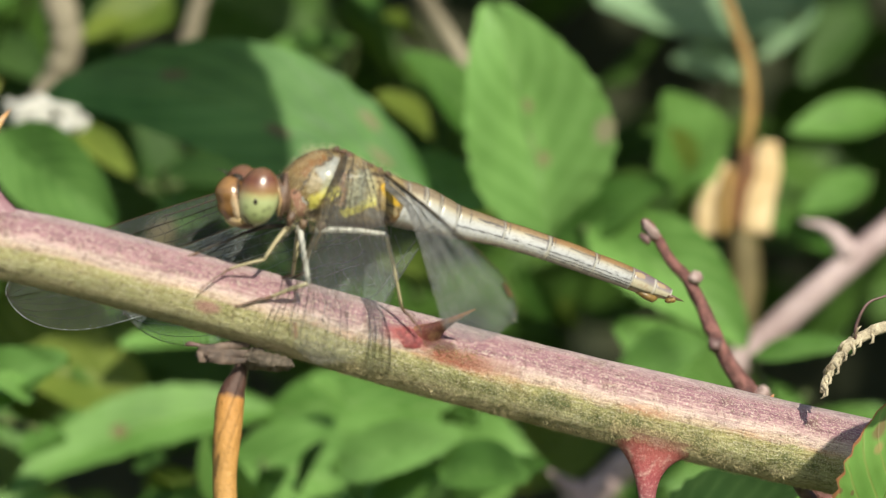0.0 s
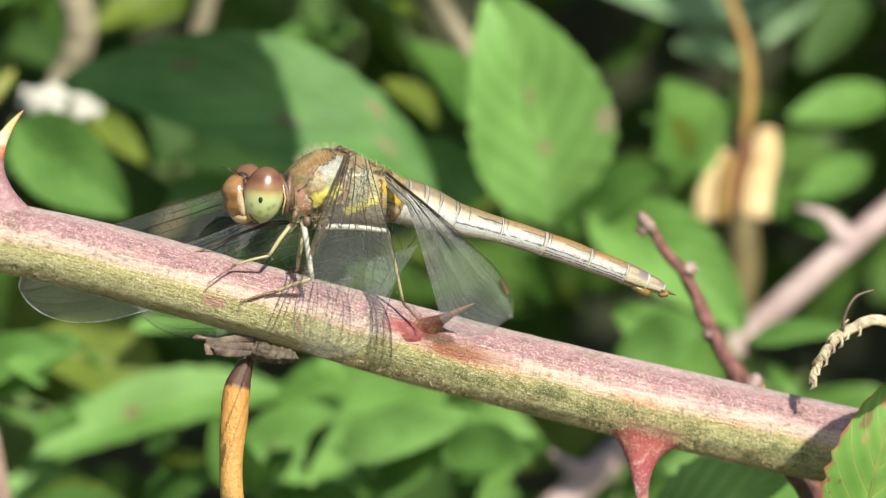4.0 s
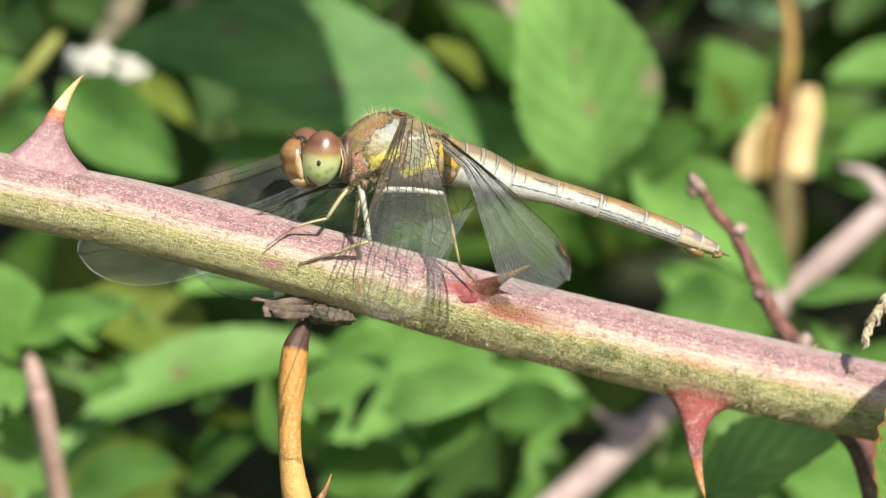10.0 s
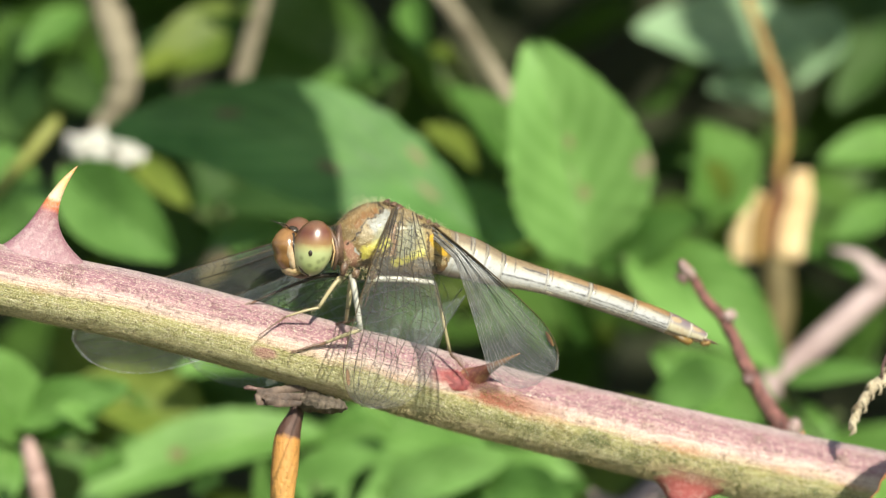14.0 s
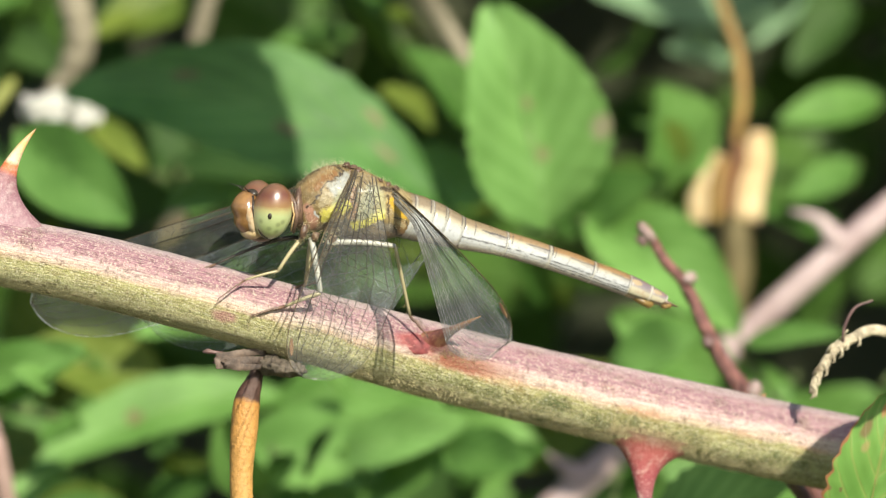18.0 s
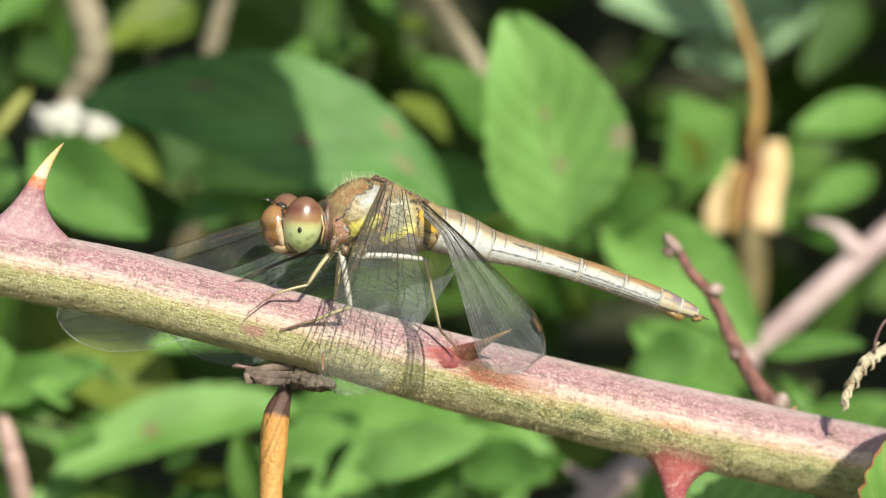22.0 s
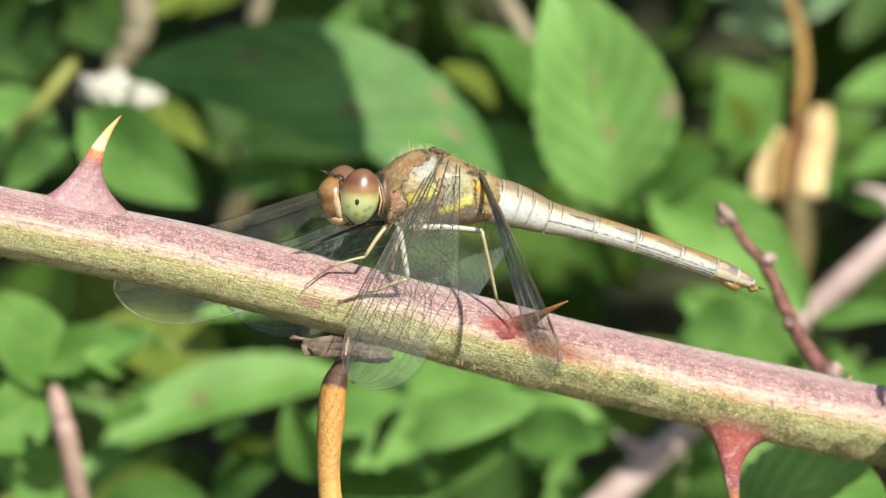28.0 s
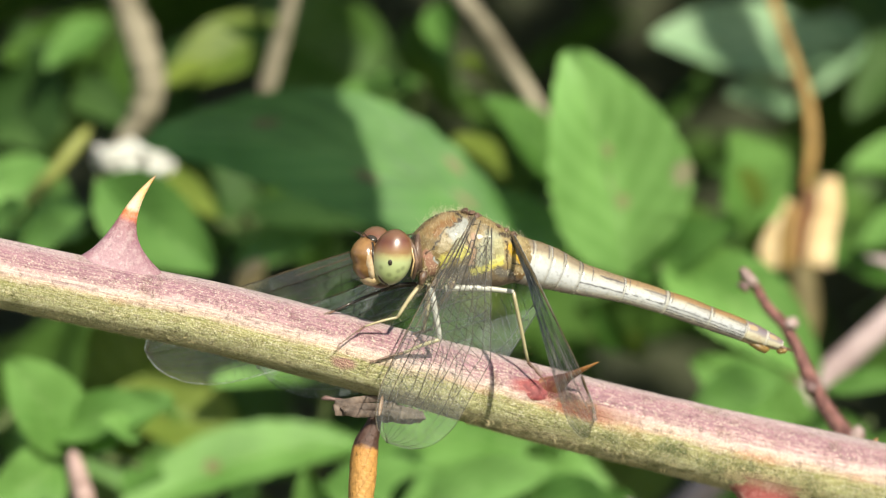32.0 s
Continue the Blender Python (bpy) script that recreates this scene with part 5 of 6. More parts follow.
# ---- thicket behind ----
def leaf_mesh(name, length, width, bend, seed, material, teeth=22, nv=8, ragged=0.018):
    """A toothed, folded, slightly wavy blade along +x, its upper face to +z; metres."""
    rng = random.Random(seed)
    bm = bmesh.new()
    uvs = bm.loops.layers.uv.verify()
    fold, droop, ph = rng.uniform(0.15, 0.55), rng.uniform(0.02, 0.2), rng.uniform(0, 6)
    grid = []
    for i in range(teeth + 1):
        u = i / teeth
        w = 0.5 * width * (math.sin(math.pi * min(1, u ** 0.82)) ** 0.75 if 0 < u < 1 else 0.0)
        row = []
        for j in range(nv + 1):
            v = 2 * j / nv - 1
            y = v * w
            x = u * length
            if abs(v) == 1 and 0 < i < teeth:
                x += length * 0.018
                y *= 1 + ragged if i % 2 else 1 - ragged
            y += bend * length * 4 * u * (1 - u)
            z = fold * abs(v) * w - droop * length * (u - 0.3) ** 2 + 0.03 * width * math.sin(9 * u + ph + 2 * v) + 0.022 * width * math.cos((u * 9 - abs(v) * 3) * 2 * math.pi) * abs(v)
            row.append(bm.verts.new((x, y, z)))
        grid.append(row)
    for i in range(teeth):
        for j in range(nv):
            f = bm.faces.new((grid[i][j], grid[i + 1][j], grid[i + 1][j + 1], grid[i][j + 1]))
            for lo, (a, b) in zip(f.loops, ((i, j), (i + 1, j), (i + 1, j + 1), (i, j + 1))):
                lo[uvs].uv = (a / teeth, b / nv)
    me = bpy.data.meshes.new(name)
    bm.to_mesh(me)
    bm.free()
    me.materials.append(material)
    me.polygons.foreach_set("use_smooth", [True] * len(me.polygons))
    return me, fold, droop


WORDS = {"upright": "large sunlit green bramble leaf with a few brown spots", "long": "long green bramble leaf, half in shadow, with brown spots", "mid": "mid-green bramble leaf in the thicket", "broad": "sunlit mid-green bramble leaf with toothed edge", "pale": "pale grey-green bramble leaf deep in the thicket",
         "dark": "dark green bramble leaf with a light midrib, tone also set for shade", "olive": "yellow-olive bramble leaf in the thicket", "autumn": "green bramble leaf with red-brown spots and edge"}
made = [0]


def leaf_at(base, tip, width, facing, bend, tone, name="bramble_leaf", stalk=True, loose=True):
    """One leaf from its foot to its tip, facing about that way (loose) or just so; millimetres."""
    made[0] += 1
    b, t = mm(*base), mm(*tip)
    x = (t - b).normalized()
    lean = random.Random(made[0] * 7)
    z = Vector(facing).normalized() + (Vector((lean.uniform(-0.65, 0.45), 0, lean.uniform(-0.55, 0.3))) if loose else Vector((0, 0, 0)))
    z = (z - x * z.dot(x)).normalized()
    y = z.cross(x)
    m = Matrix((x, y, z)).transposed().to_4x4()
    m.translation = b
    length = (t - b).length
    me, fold, droop = leaf_mesh(name, length, width * 0.001, bend if y.z > 0 else -bend, made[0], LEAF[tone], ragged=0.035 if tone == "autumn" else 0.022)
    ob = new(name, me)
    ob.matrix_world = m
    tagged(ob, WORDS[tone], "leaf", "bramble leaves")
    rows = []
    for i in range(9):
        u = i / 8
        rows.append((u * length * 1000, (bend if y.z > 0 else -bend) * length * 4000 * u * (1 - u), -droop * length * 1000 * (u - 0.3) ** 2 - 0.2, 0.26 * (1 - 0.85 * u), 0.3 * (1 - 0.85 * u)))
    part("midrib", tube(bmesh.new(), rows, 6), LEAF[tone], ob)
    if not stalk:
        return ob
    rows = [(0, 0, -droop * length * 90 - 0.12, 0.4), (-1, 0, -2, 0.42), (-1.5, 0.3, -5, 0.42), (-1.5, 0.3, -9, 0.3)]
    part("petiole", tube(bmesh.new(), smooth(rows, 4), 7), PETIOLE, ob)
    return ob


leaf_at((13.1, 114.0, 9.5), (-21.9, 107.0, 21.0), 11.8, (0.05, -0.93, 0.35), 0.105, "long", loose=False)
leaf_at((22.2, 116.0, 7.6), (17.4, 109.0, 28.2), 13.7, (0.15, -0.95, 0.25), 0.02, "upright", loose=False)
leaf_at((22.1, 130.0, 7.8), (32.1, 123.0, 12.8), 5.7, (0, -0.9, 0.4), 0, "mid")
leaf_at((32.5, 142.0, 8.6), (35.9, 135.0, 13.3), 2.0, (0.2, -0.85, 0.5), 0, "olive", loose=False, stalk=False)
leaf_at((16.2, 132.0, 16.5), (9.3, 125.0, 24.9), 5.9, (0.2, -0.8, 0.5), 0, "mid")
leaf_at((25.3, 126.0, 8.8), (39.9, 119.0, -1.4), 8.7, (0, -0.9, 0.4), 0.05, "broad", loose=False)
leaf_at((45.3, 199.0, 32.5), (25.0, 192.0, 33.7), 9.3, (0.2, -0.85, 0.5), 0, "pale", loose=False)
leaf_at((46.2, 205.0, 36.7), (42.1, 198.0, 28.7), 6.4, (0.2, -0.85, 0.5), 0, "pale", loose=False)
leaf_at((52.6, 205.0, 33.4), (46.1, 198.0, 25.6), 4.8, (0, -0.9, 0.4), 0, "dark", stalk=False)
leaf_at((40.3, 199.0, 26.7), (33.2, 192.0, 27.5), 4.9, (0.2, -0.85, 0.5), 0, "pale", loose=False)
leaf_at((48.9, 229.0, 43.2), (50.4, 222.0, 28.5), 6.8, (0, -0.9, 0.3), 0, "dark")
leaf_at((34.9, 149.0, 11.8), (32.6, 142.0, 21.6), 10.5, (0.1, -0.9, 0.4), 0, "broad")
leaf_at((55.0, 172.0, 21.7), (44.6, 165.0, 19.4), 4.6, (0.1, -0.9, 0.4), 0, "broad", loose=False)
leaf_at((52.3, 169.0, 15.1), (45.7, 162.0, 11.4), 3.9, (0.1, -0.9, 0.4), 0, "mid", loose=False)
leaf_at((50.4, 172.0, 8.2), (42.6, 165.0, 9.9), 4.3, (0.1, -0.9, 0.4), 0, "mid", loose=False)
leaf_at((-26.7, 108.0, 16.6), (-15.5, 101.0, 8.4), 7.7, (-0.3, -0.9, 0.2), 0, "mid", loose=False)
leaf_at((-40.4, 136.0, 17.9), (-30.0, 129.0, 12.3), 8.6, (0, -0.9, 0.4), 0, "broad")
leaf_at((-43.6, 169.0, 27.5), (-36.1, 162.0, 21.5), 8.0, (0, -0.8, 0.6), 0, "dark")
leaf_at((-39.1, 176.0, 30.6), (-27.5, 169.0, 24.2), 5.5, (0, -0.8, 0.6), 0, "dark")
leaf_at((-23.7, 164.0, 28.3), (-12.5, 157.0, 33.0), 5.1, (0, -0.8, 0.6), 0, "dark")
leaf_at((1.4, 170.0, 28.2), (-6.5, 163.0, 27.2), 3.0, (0.1, -0.8, 0.6), 0, "mid", loose=False)
leaf_at((3.1, 162.0, 35.7), (4.4, 155.0, 29.4), 3.4, (0, -0.8, 0.6), 0, "mid", stalk=False)
leaf_at((9.2, 154.0, 27.1), (6.1, 147.0, 29.6), 3.1, (0.1, -0.8, 0.6), 0, "olive", loose=False, stalk=False)
leaf_at((10.4, 146.0, 17.9), (5.9, 139.0, 21.7), 3.6, (0.1, -0.85, 0.5), 0, "olive", loose=False, stalk=False)
leaf_at((-11.7, 162.0, 34.0), (-23.8, 155.0, 27.5), 6.8, (0.1, -0.85, 0.5), 0, "olive", loose=False, stalk=False)
leaf_at((-19.6, 158.0, 29.6), (-23.5, 151.0, 27.2), 2.7, (0.2, -0.8, 0.6), 0, "olive", loose=False, stalk=False)
leaf_at((-30.2, 165.0, 34.5), (-35.7, 158.0, 29.6), 3.8, (0.1, -0.85, 0.5), 0, "mid", loose=False)
leaf_at((-34.2, 140.0, 17.5), (-30.4, 133.0, 22.8), 2.8, (0.1, -0.85, 0.5), 0, "olive", loose=False, stalk=False)
leaf_at((-15.1, 146.0, 14.6), (-2.6, 139.0, 13.3), 4.0, (0.1, -0.85, 0.5), 0, "dark", loose=False)
leaf_at((-16.3, 150.0, 9.7), (-7.4, 143.0, 12.4), 4.5, (0.1, -0.85, 0.4), 0, "broad", loose=False)
leaf_at((16.1, 154.0, 10.9), (12.8, 147.0, 13.0), 3.9, (0, -0.9, 0.4), 0, "olive")
leaf_at((-27.1, 96.0, -8.1), (-33.0, 89.0, 0.3), 7.0, (0, -0.9, 0.4), 0, "broad", loose=False)
leaf_at((-27.3, 96.0, -7.6), (-18.9, 89.0, -3.0), 5.0, (0, -0.9, 0.4), 0, "broad", loose=False)
leaf_at((-28.9, 96.0, -9.1), (-34.8, 89.0, -13.0), 6.5, (0, -0.9, 0.4), 0, "broad")
leaf_at((-1.9, 126.0, -7.8), (-27.1, 119.0, -14.9), 6.6, (0, -0.8, 0.55), 0.085, "broad", loose=False)
leaf_at((-4.4, 126.0, -8.6), (15.5, 119.0, -7.7), 7.9, (0, -0.85, 0.5), 0.05, "broad", loose=False)
leaf_at((14.0, 122.0, -10.6), (12.2, 115.0, -26.1), 14.1, (-0.35, -0.85, 0.4), 0, "dark", stalk=False)
leaf_at((-6.9, 118.0, -12.2), (8.5, 111.0, -15.2), 9.0, (0.05, -0.85, 0.5), 0, "broad", loose=False, stalk=False)
leaf_at((-15.5, 122.0, -12.9), (-12.4, 115.0, -12.1), 2.3, (0, -0.9, 0.4), 0, "mid", stalk=False)
leaf_at((-21.0, 132.0, -1.7), (-15.8, 125.0, -0.3), 3.0, (0.1, -0.85, 0.5), 0, "olive", loose=False, stalk=False)
leaf_at((39.5, 122.0, -7.3), (28.2, 115.0, -0.0), 6.6, (0, -0.9, 0.4), 0, "broad")
leaf_at((-3.0, 120.0, -11.7), (6.6, 113.0, -16.2), 6.3, (0.1, -0.85, 0.5), 0, "broad", loose=False)
leaf_at((-35.7, 124.0, 10.1), (-28.7, 117.0, 14.2), 6.3, (0.1, -0.85, 0.5), 0, "broad")
leaf_at((13.0, 100.0, -12.5), (20.8, 93.0, -13.3), 5.5, (0, -0.9, 0.4), 0, "mid", stalk=False)
leaf_at((-6.4, 124.0, -13.9), (4.5, 117.0, -18.4), 8.4, (0, -0.9, 0.4), 0, "broad", loose=False)
leaf_at((-25.0, 99.0, -21.0), (-14.5, 92.0, -17.7), 6.0, (0, -0.9, 0.4), 0, "mid")
leaf_at((-30.8, 96.0, -6.3), (-18.5, 89.0, -3.4), 4.7, (0, -0.9, 0.4), 0, "broad", loose=False)
leaf_at((31.7, 56.0, -19.5), (44.4, 49.0, -12.5), 8.8, (-0.1, -0.85, 0.5), 0, "dark")
leaf_at((28.0, 116.0, -4.5), (35.8, 109.0, -2.1), 6.0, (0, -0.9, 0.4), 0, "broad")
leaf_at((40.3, 116.0, -2.9), (49.2, 109.0, -1.8), 3.1, (0, -0.9, 0.4), 0, "broad")
leaf_at((-6.8, 129.0, -1.2), (-16.9, 122.0, -1.7), 4.2, (0, -0.9, 0.4), 0, "broad")
leaf_at((28.6, 114.0, -20.8), (32.8, 107.0, -14.4), 4.6, (0, -0.9, 0.4), 0, "broad")
leaf_at((-4.3, 110.0, -17.4), (-7.6, 103.0, -10.4), 4.9, (0, -0.9, 0.4), 0, "broad")
leaf_at((-15.2, 114.0, -20.1), (-8.2, 107.0, -15.2), 5.4, (0, -0.9, 0.4), 0, "mid")
leaf_at((-7.8, 134.0, -9.1), (-18.1, 127.0, -10.5), 4.0, (0, -0.9, 0.4), 0, "broad")
leaf_at((-4.5, 134.0, -20.7), (5.0, 127.0, -17.2), 6.1, (0, -0.9, 0.4), 0, "broad")
leaf_at((-1.5, 137.0, -10.8), (9.6, 130.0, -13.0), 5.4, (0, -0.9, 0.4), 0, "broad")
leaf_at((-26.5, 108.0, -19.8), (-34.5, 101.0, -13.1), 6.1, (0, -0.9, 0.4), 0, "broad")
leaf_at((3.2, 105.0, -13.1), (14.6, 98.0, -9.6), 5.4, (0, -0.9, 0.4), 0, "broad", stalk=False)
leaf_at((6.0, 108.0, -17.1), (13.8, 101.0, -12.7), 4.6, (0.1, -0.85, 0.5), 0, "broad", stalk=False, loose=False)
leaf_at((13.7, 109.0, -15.5), (22.0, 102.0, -12.1), 3.6, (0, -0.9, 0.4), 0, "mid", stalk=False)
leaf_at((20.2, 154.0, 2.2), (18.8, 147.0, 4.4), 2.5, (0, -0.9, 0.4), 0, "olive", stalk=False)
leaf_at((23.8, 159.0, 0.2), (21.6, 152.0, 2.5), 2.8, (0, -0.9, 0.4), 0, "olive", stalk=False)
leaf_at((-14.5, 119.0, -14.8), (-9.3, 112.0, -13.8), 2.6, (0, -0.9, 0.4), 0, "olive")
leaf_at((-39.4, 130.0, 11.6), (-34.7, 123.0, 14.7), 4.8, (0, -0.9, 0.4), 0, "broad")
leaf_at((-24.0, 148.0, 19.3), (-17.6, 141.0, 14.0), 3.2, (0.1, -0.85, 0.5), 0, "olive", loose=False, stalk=False)
leaf_at((7.1, 130.0, 14.3), (17.2, 123.0, 11.0), 5.7, (0, -0.9, 0.4), 0, "broad")
leaf_at((5.9, 144.0, 7.3), (11.0, 137.0, 3.5), 4.2, (0, -0.9, 0.4), 0, "olive")
# The small dark leaves below stand in for shaded gaps.
leaf_at((-0.2, 112.0, -14.9), (2.6, 107.0, -10.5), 2.3, (0.2, -0.8, 0.5), 0, "dark", stalk=False)
leaf_at((8.6, 111.0, -14.2), (6.2, 106.0, -10.4), 3.0, (0, -0.9, 0.3), 0, "mid", stalk=False)
leaf_at((12.7, 110.0, -12.0), (9.4, 105.0, -10.9), 2.4, (0, -0.9, 0.3), 0, "dark", stalk=False)
leaf_at((3.8, 120.0, -7.2), (0.9, 115.0, -5.1), 3.0, (0.1, -0.85, 0.5), 0, "broad", stalk=False)
leaf_at((-9.8, 112.0, -15.3), (-12.6, 107.0, -13.9), 2.7, (0, -0.9, 0.4), 0, "olive", stalk=False)
leaf_at((-21.4, 116.0, -10.1), (-24.6, 111.0, -12.0), 3.2, (-0.4, -0.8, 0.3), 0, "mid", stalk=False)
leaf_at((-16.3, 131.0, -6.5), (-21.5, 126.0, -4.4), 3.6, (0, -0.9, 0.3), 0, "mid", stalk=False)
leaf_at((15.6, 116.0, -9.0), (12.7, 111.0, -7.6), 3.2, (-0.2, -0.85, 0.4), 0, "mid", stalk=False)
leaf_at((6.0, 109.0, -16.1), (3.7, 104.0, -12.5), 3.6, (0.3, -0.8, 0.5), 0, "broad", stalk=False)
leaf_at((-3.6, 108.0, -16.6), (-0.4, 103.0, -13.0), 3.2, (-0.3, -0.85, 0.3), 0, "mid", stalk=False)
leaf_at((-21.5, 92.0, -6.8), (-24.5, 87.0, -4.9), 2.5, (0.3, -0.8, 0.5), 0, "broad", stalk=False)
leaf_at((30.8, 150.0, 18.7), (33.1, 145.0, 16.5), 3.3, (0.2, -0.8, 0.5), 0, "mid", stalk=False)
leaf_at((21.6, 150.0, 0.5), (19.0, 145.0, 5.5), 2.8, (0.2, -0.8, 0.5), 0, "mid", stalk=False)
leaf_at((35.3, 140.0, 14.7), (33.0, 135.0, 18.1), 3.0, (0.2, -0.8, 0.5), 0, "olive", stalk=False)



def fill_leaves():
    """Further leaves of the same bramble between the ones placed by hand."""
    rng = random.Random(77)
    for i in range(80):
        low = i % 5 != 0
        x, z = rng.uniform(-48, 64), rng.uniform(-38, -4) if low else rng.uniform(-4, 34)
        y = rng.uniform(138 if x > 8 else 118, 172) if low else rng.uniform(166, 185)
        a, s = rng.uniform(0, 6.28), rng.uniform(12, 19)
        tip = (x + s * math.cos(a), y - rng.uniform(2, 7), z + s * math.sin(a))
        mx, mz = (x + tip[0]) / 2, (z + tip[2]) / 2
        face, bend, shade = (rng.uniform(-0.5, 0.7), -0.8, rng.uniform(0.1, 0.9)), rng.uniform(-0.05, 0.05), rng.random()
        if -8 < mx < 34 and -9 < mz < 13 or mx > 30 and mz > -10 or mx > 18 and mz > 10 or -24 < mx < -6 and -20 < mz < -9 or -14 < mx < 14 and mz > 16:
            continue
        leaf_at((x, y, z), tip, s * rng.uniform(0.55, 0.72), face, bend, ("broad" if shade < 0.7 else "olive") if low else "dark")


fill_leaves()
# Unseen leaf, added to throw shadow over the long leaf's left half.
leaf_at((36.0, 33, 67), (8.5, 34, 83.5), 16, (0.4, -0.6, 0.6), 0, "dark", loose=False)
# Unseen narrow leaf, added to cast the slanted shadow on the cane.
leaf_at((66.5, -8, 15.5), (52.2, -8, 2.9), 2.5, (0.3, -0.85, 0.35), 0, "autumn", loose=False)
leaf_at((48.0, 15.5, -20), (51.0, 14, -6.0), 9.0, (0.25, -0.9, 0.2), 0.0, "autumn", loose=False)


def stem(name, rows, material, label, sides=10, category="plant stem", lump=0.06):
    return tagged(part(name, tube(bmesh.new(), smooth(rows, 6), sides, up=(0, 1, 0), shape=lambda a, u: 1 + lump * noise.noise(Vector((u * 25, math.cos(a), math.sin(a)))) + 0.6 * lump * noise.noise(Vector((u * 90, 2 * math.cos(a), 2 * math.sin(a))))), material), label, category)


def build_thicket_stems():
    twig = stem("budded_twig", [(31.1, 46.4, 7.5, 0.25), (31.5, 46.5, 7.0, 0.52), (32.3, 46.7, 6.0, 0.42), (33.35, 47, 4.27, 0.44), (34.9, 47.4, 2.5, 0.50), (36.57, 47.8, -1, 0.59), (38.18, 48, -4.2, 0.66), (40, 48.5, -6.6, 0.76), (43.5, 50, -11.5, 0.84), (50, 54, -22, 1.01), (64, 62, -45, 1.18)], TWIG, "thin reddish-brown twig with small grey buds", 14, lump=0.22)
    for at, r, skin in (((31.75, 46.1, 6.7), (0.4, 0.38, 0.95), PALE_BUD), ((31.35, 46.3, 6.0), (0.32, 0.35, 0.6), BROWN_BUD), ((35.3, 47, 3.0), (0.65, 0.5, 0.5), PALE_BUD), ((36.8, 47.1, -2.3), (0.6, 0.5, 0.6), BROWN_BUD), ((40.6, 48, -6.2), (0.7, 0.6, 0.7), PALE_BUD)):
        bm = bmesh.new()
        blob(bm, at, r, Matrix.Rotation(radians(-35), 3, "Y"), 16, 12)
        for v in bm.verts:
            v.co += v.normal * 0.0002 * noise.noise(v.co * 1900)
        part("bud", bm, skin, twig, "small scaly bud")
    cane = stem("old_cane", [(75, 150, 28, 1.2), (57.1, 135, 12.3, 1.2), (50.1, 132, 6.3, 1.25), (41.2, 131, -1.5, 1.3), (33.2, 130, -9.1, 1.4), (25.2, 129, -16.2, 1.5), (18.8, 128, -22, 1.6), (0, 125, -38, 1.7), (-30, 120, -70, 1.8)], GREY_CANE, "blurred grey-pink bramble cane deep in the thicket", 14)
    for a, b, c in (((49.5, 131.5, 6.5), (47.5, 131, 8.8), (44.8, 130.6, 9.6)), ((24.6, 128.6, -15.6), (23.0, 128.4, -14.4), (21.8, 128, -13.4))):
        bm = bmesh.new()
        tube(bm, smooth([(*a, 1.3), (*b, 0.6), (*c, 0.08)], 5), 10, up=(0, 1, 0))
        part("thorn", bm, GREY_CANE, cane)
    stub = stem("broken_stem", [(36.1, 155.0, 38.0, 0.49), (36.9, 155.0, 34.7, 0.49), (37.9, 155.0, 31.9, 0.51), (39.1, 155.0, 28.5, 0.54), (40.1, 155.0, 25.4, 0.59), (40.5, 155.0, 21.2, 0.64), (40.1, 155.0, 17.9, 0.57), (39.8, 155.0, 16.2, 0.33)], ORANGE_STEM, "broken orange-brown stem with pale split wood", 12)
    part("split_flap", tube(bmesh.new(), smooth([(42.2, 153.0, 17.7, 0.5, 0.9), (41.9, 153.0, 15.0, 0.6, 1.5), (41.2, 153.0, 12.2, 0.7, 1.6), (40.9, 153.0, 8.9, 0.6, 1.5)], 5), 14, up=(0, 1, 0)), CUT, stub, "cream split wood")
    part("split_flap", tube(bmesh.new(), smooth([(38.1, 153.0, 15.5, 0.5, 0.5), (37.2, 153.0, 13.3, 0.6, 1.4), (36.8, 153.0, 11.1, 0.7, 1.7), (36.8, 153.0, 8.7, 0.6, 1.6)], 5), 14, up=(0, 1, 0)), CUT, stub, "cream split wood")
    part("torn_bark", tube(bmesh.new(), smooth([(40.3, 151.8, 16.8, 0.4, 0.5), (40.0, 151.8, 15.0, 0.5, 1.0), (39.4, 151.8, 12.8, 0.5, 0.8), (39.1, 151.8, 9.4, 0.4, 0.5)], 5), 12, up=(0, 1, 0)), RUST, stub, "dark torn bark")
    part("split_edge", tube(bmesh.new(), smooth([(38.6, 151.6, 15.2, 0.3, 0.4), (38.2, 151.6, 13.3, 0.4, 0.6), (38.0, 151.6, 11.1, 0.4, 0.6), (37.9, 151.6, 8.9, 0.3, 0.5)], 5), 10, up=(0, 1, 0)), ORANGE_STEM, stub, "orange edge of the split wood")
    # Olive shadow below the split wood, built as a dull stalk.
    stem("hanging_stalk", [(39.8, 168.0, 9.6, 1.2), (40.0, 168.0, 7.3, 1.5), (40.1, 168.0, 3.9, 1.6), (39.7, 168.0, 0.5, 1.4), (39.2, 168.0, -6.4, 1.2)], DULL_STEM, "dull olive-brown stalk below the broken stem, in place of a shadow")
    stem("pale_twig", [(-8.5, 152, 48, 0.7), (-10.5, 150, 36.5, 0.75), (-13, 149, 27.2, 0.95), (-13.6, 149, 25.6, 0.4)], OLD_WOOD, "pale dry twig end")
    stem("brown_twig", [(1, 154, 44, 0.8), (5.1, 150, 37, 0.85), (9.5, 149, 31, 0.85), (13.4, 149, 24.7, 0.8), (15.2, 150, 21.5, 0.5)], OLD_WOOD, "pale brown twig crossing behind the leaves")
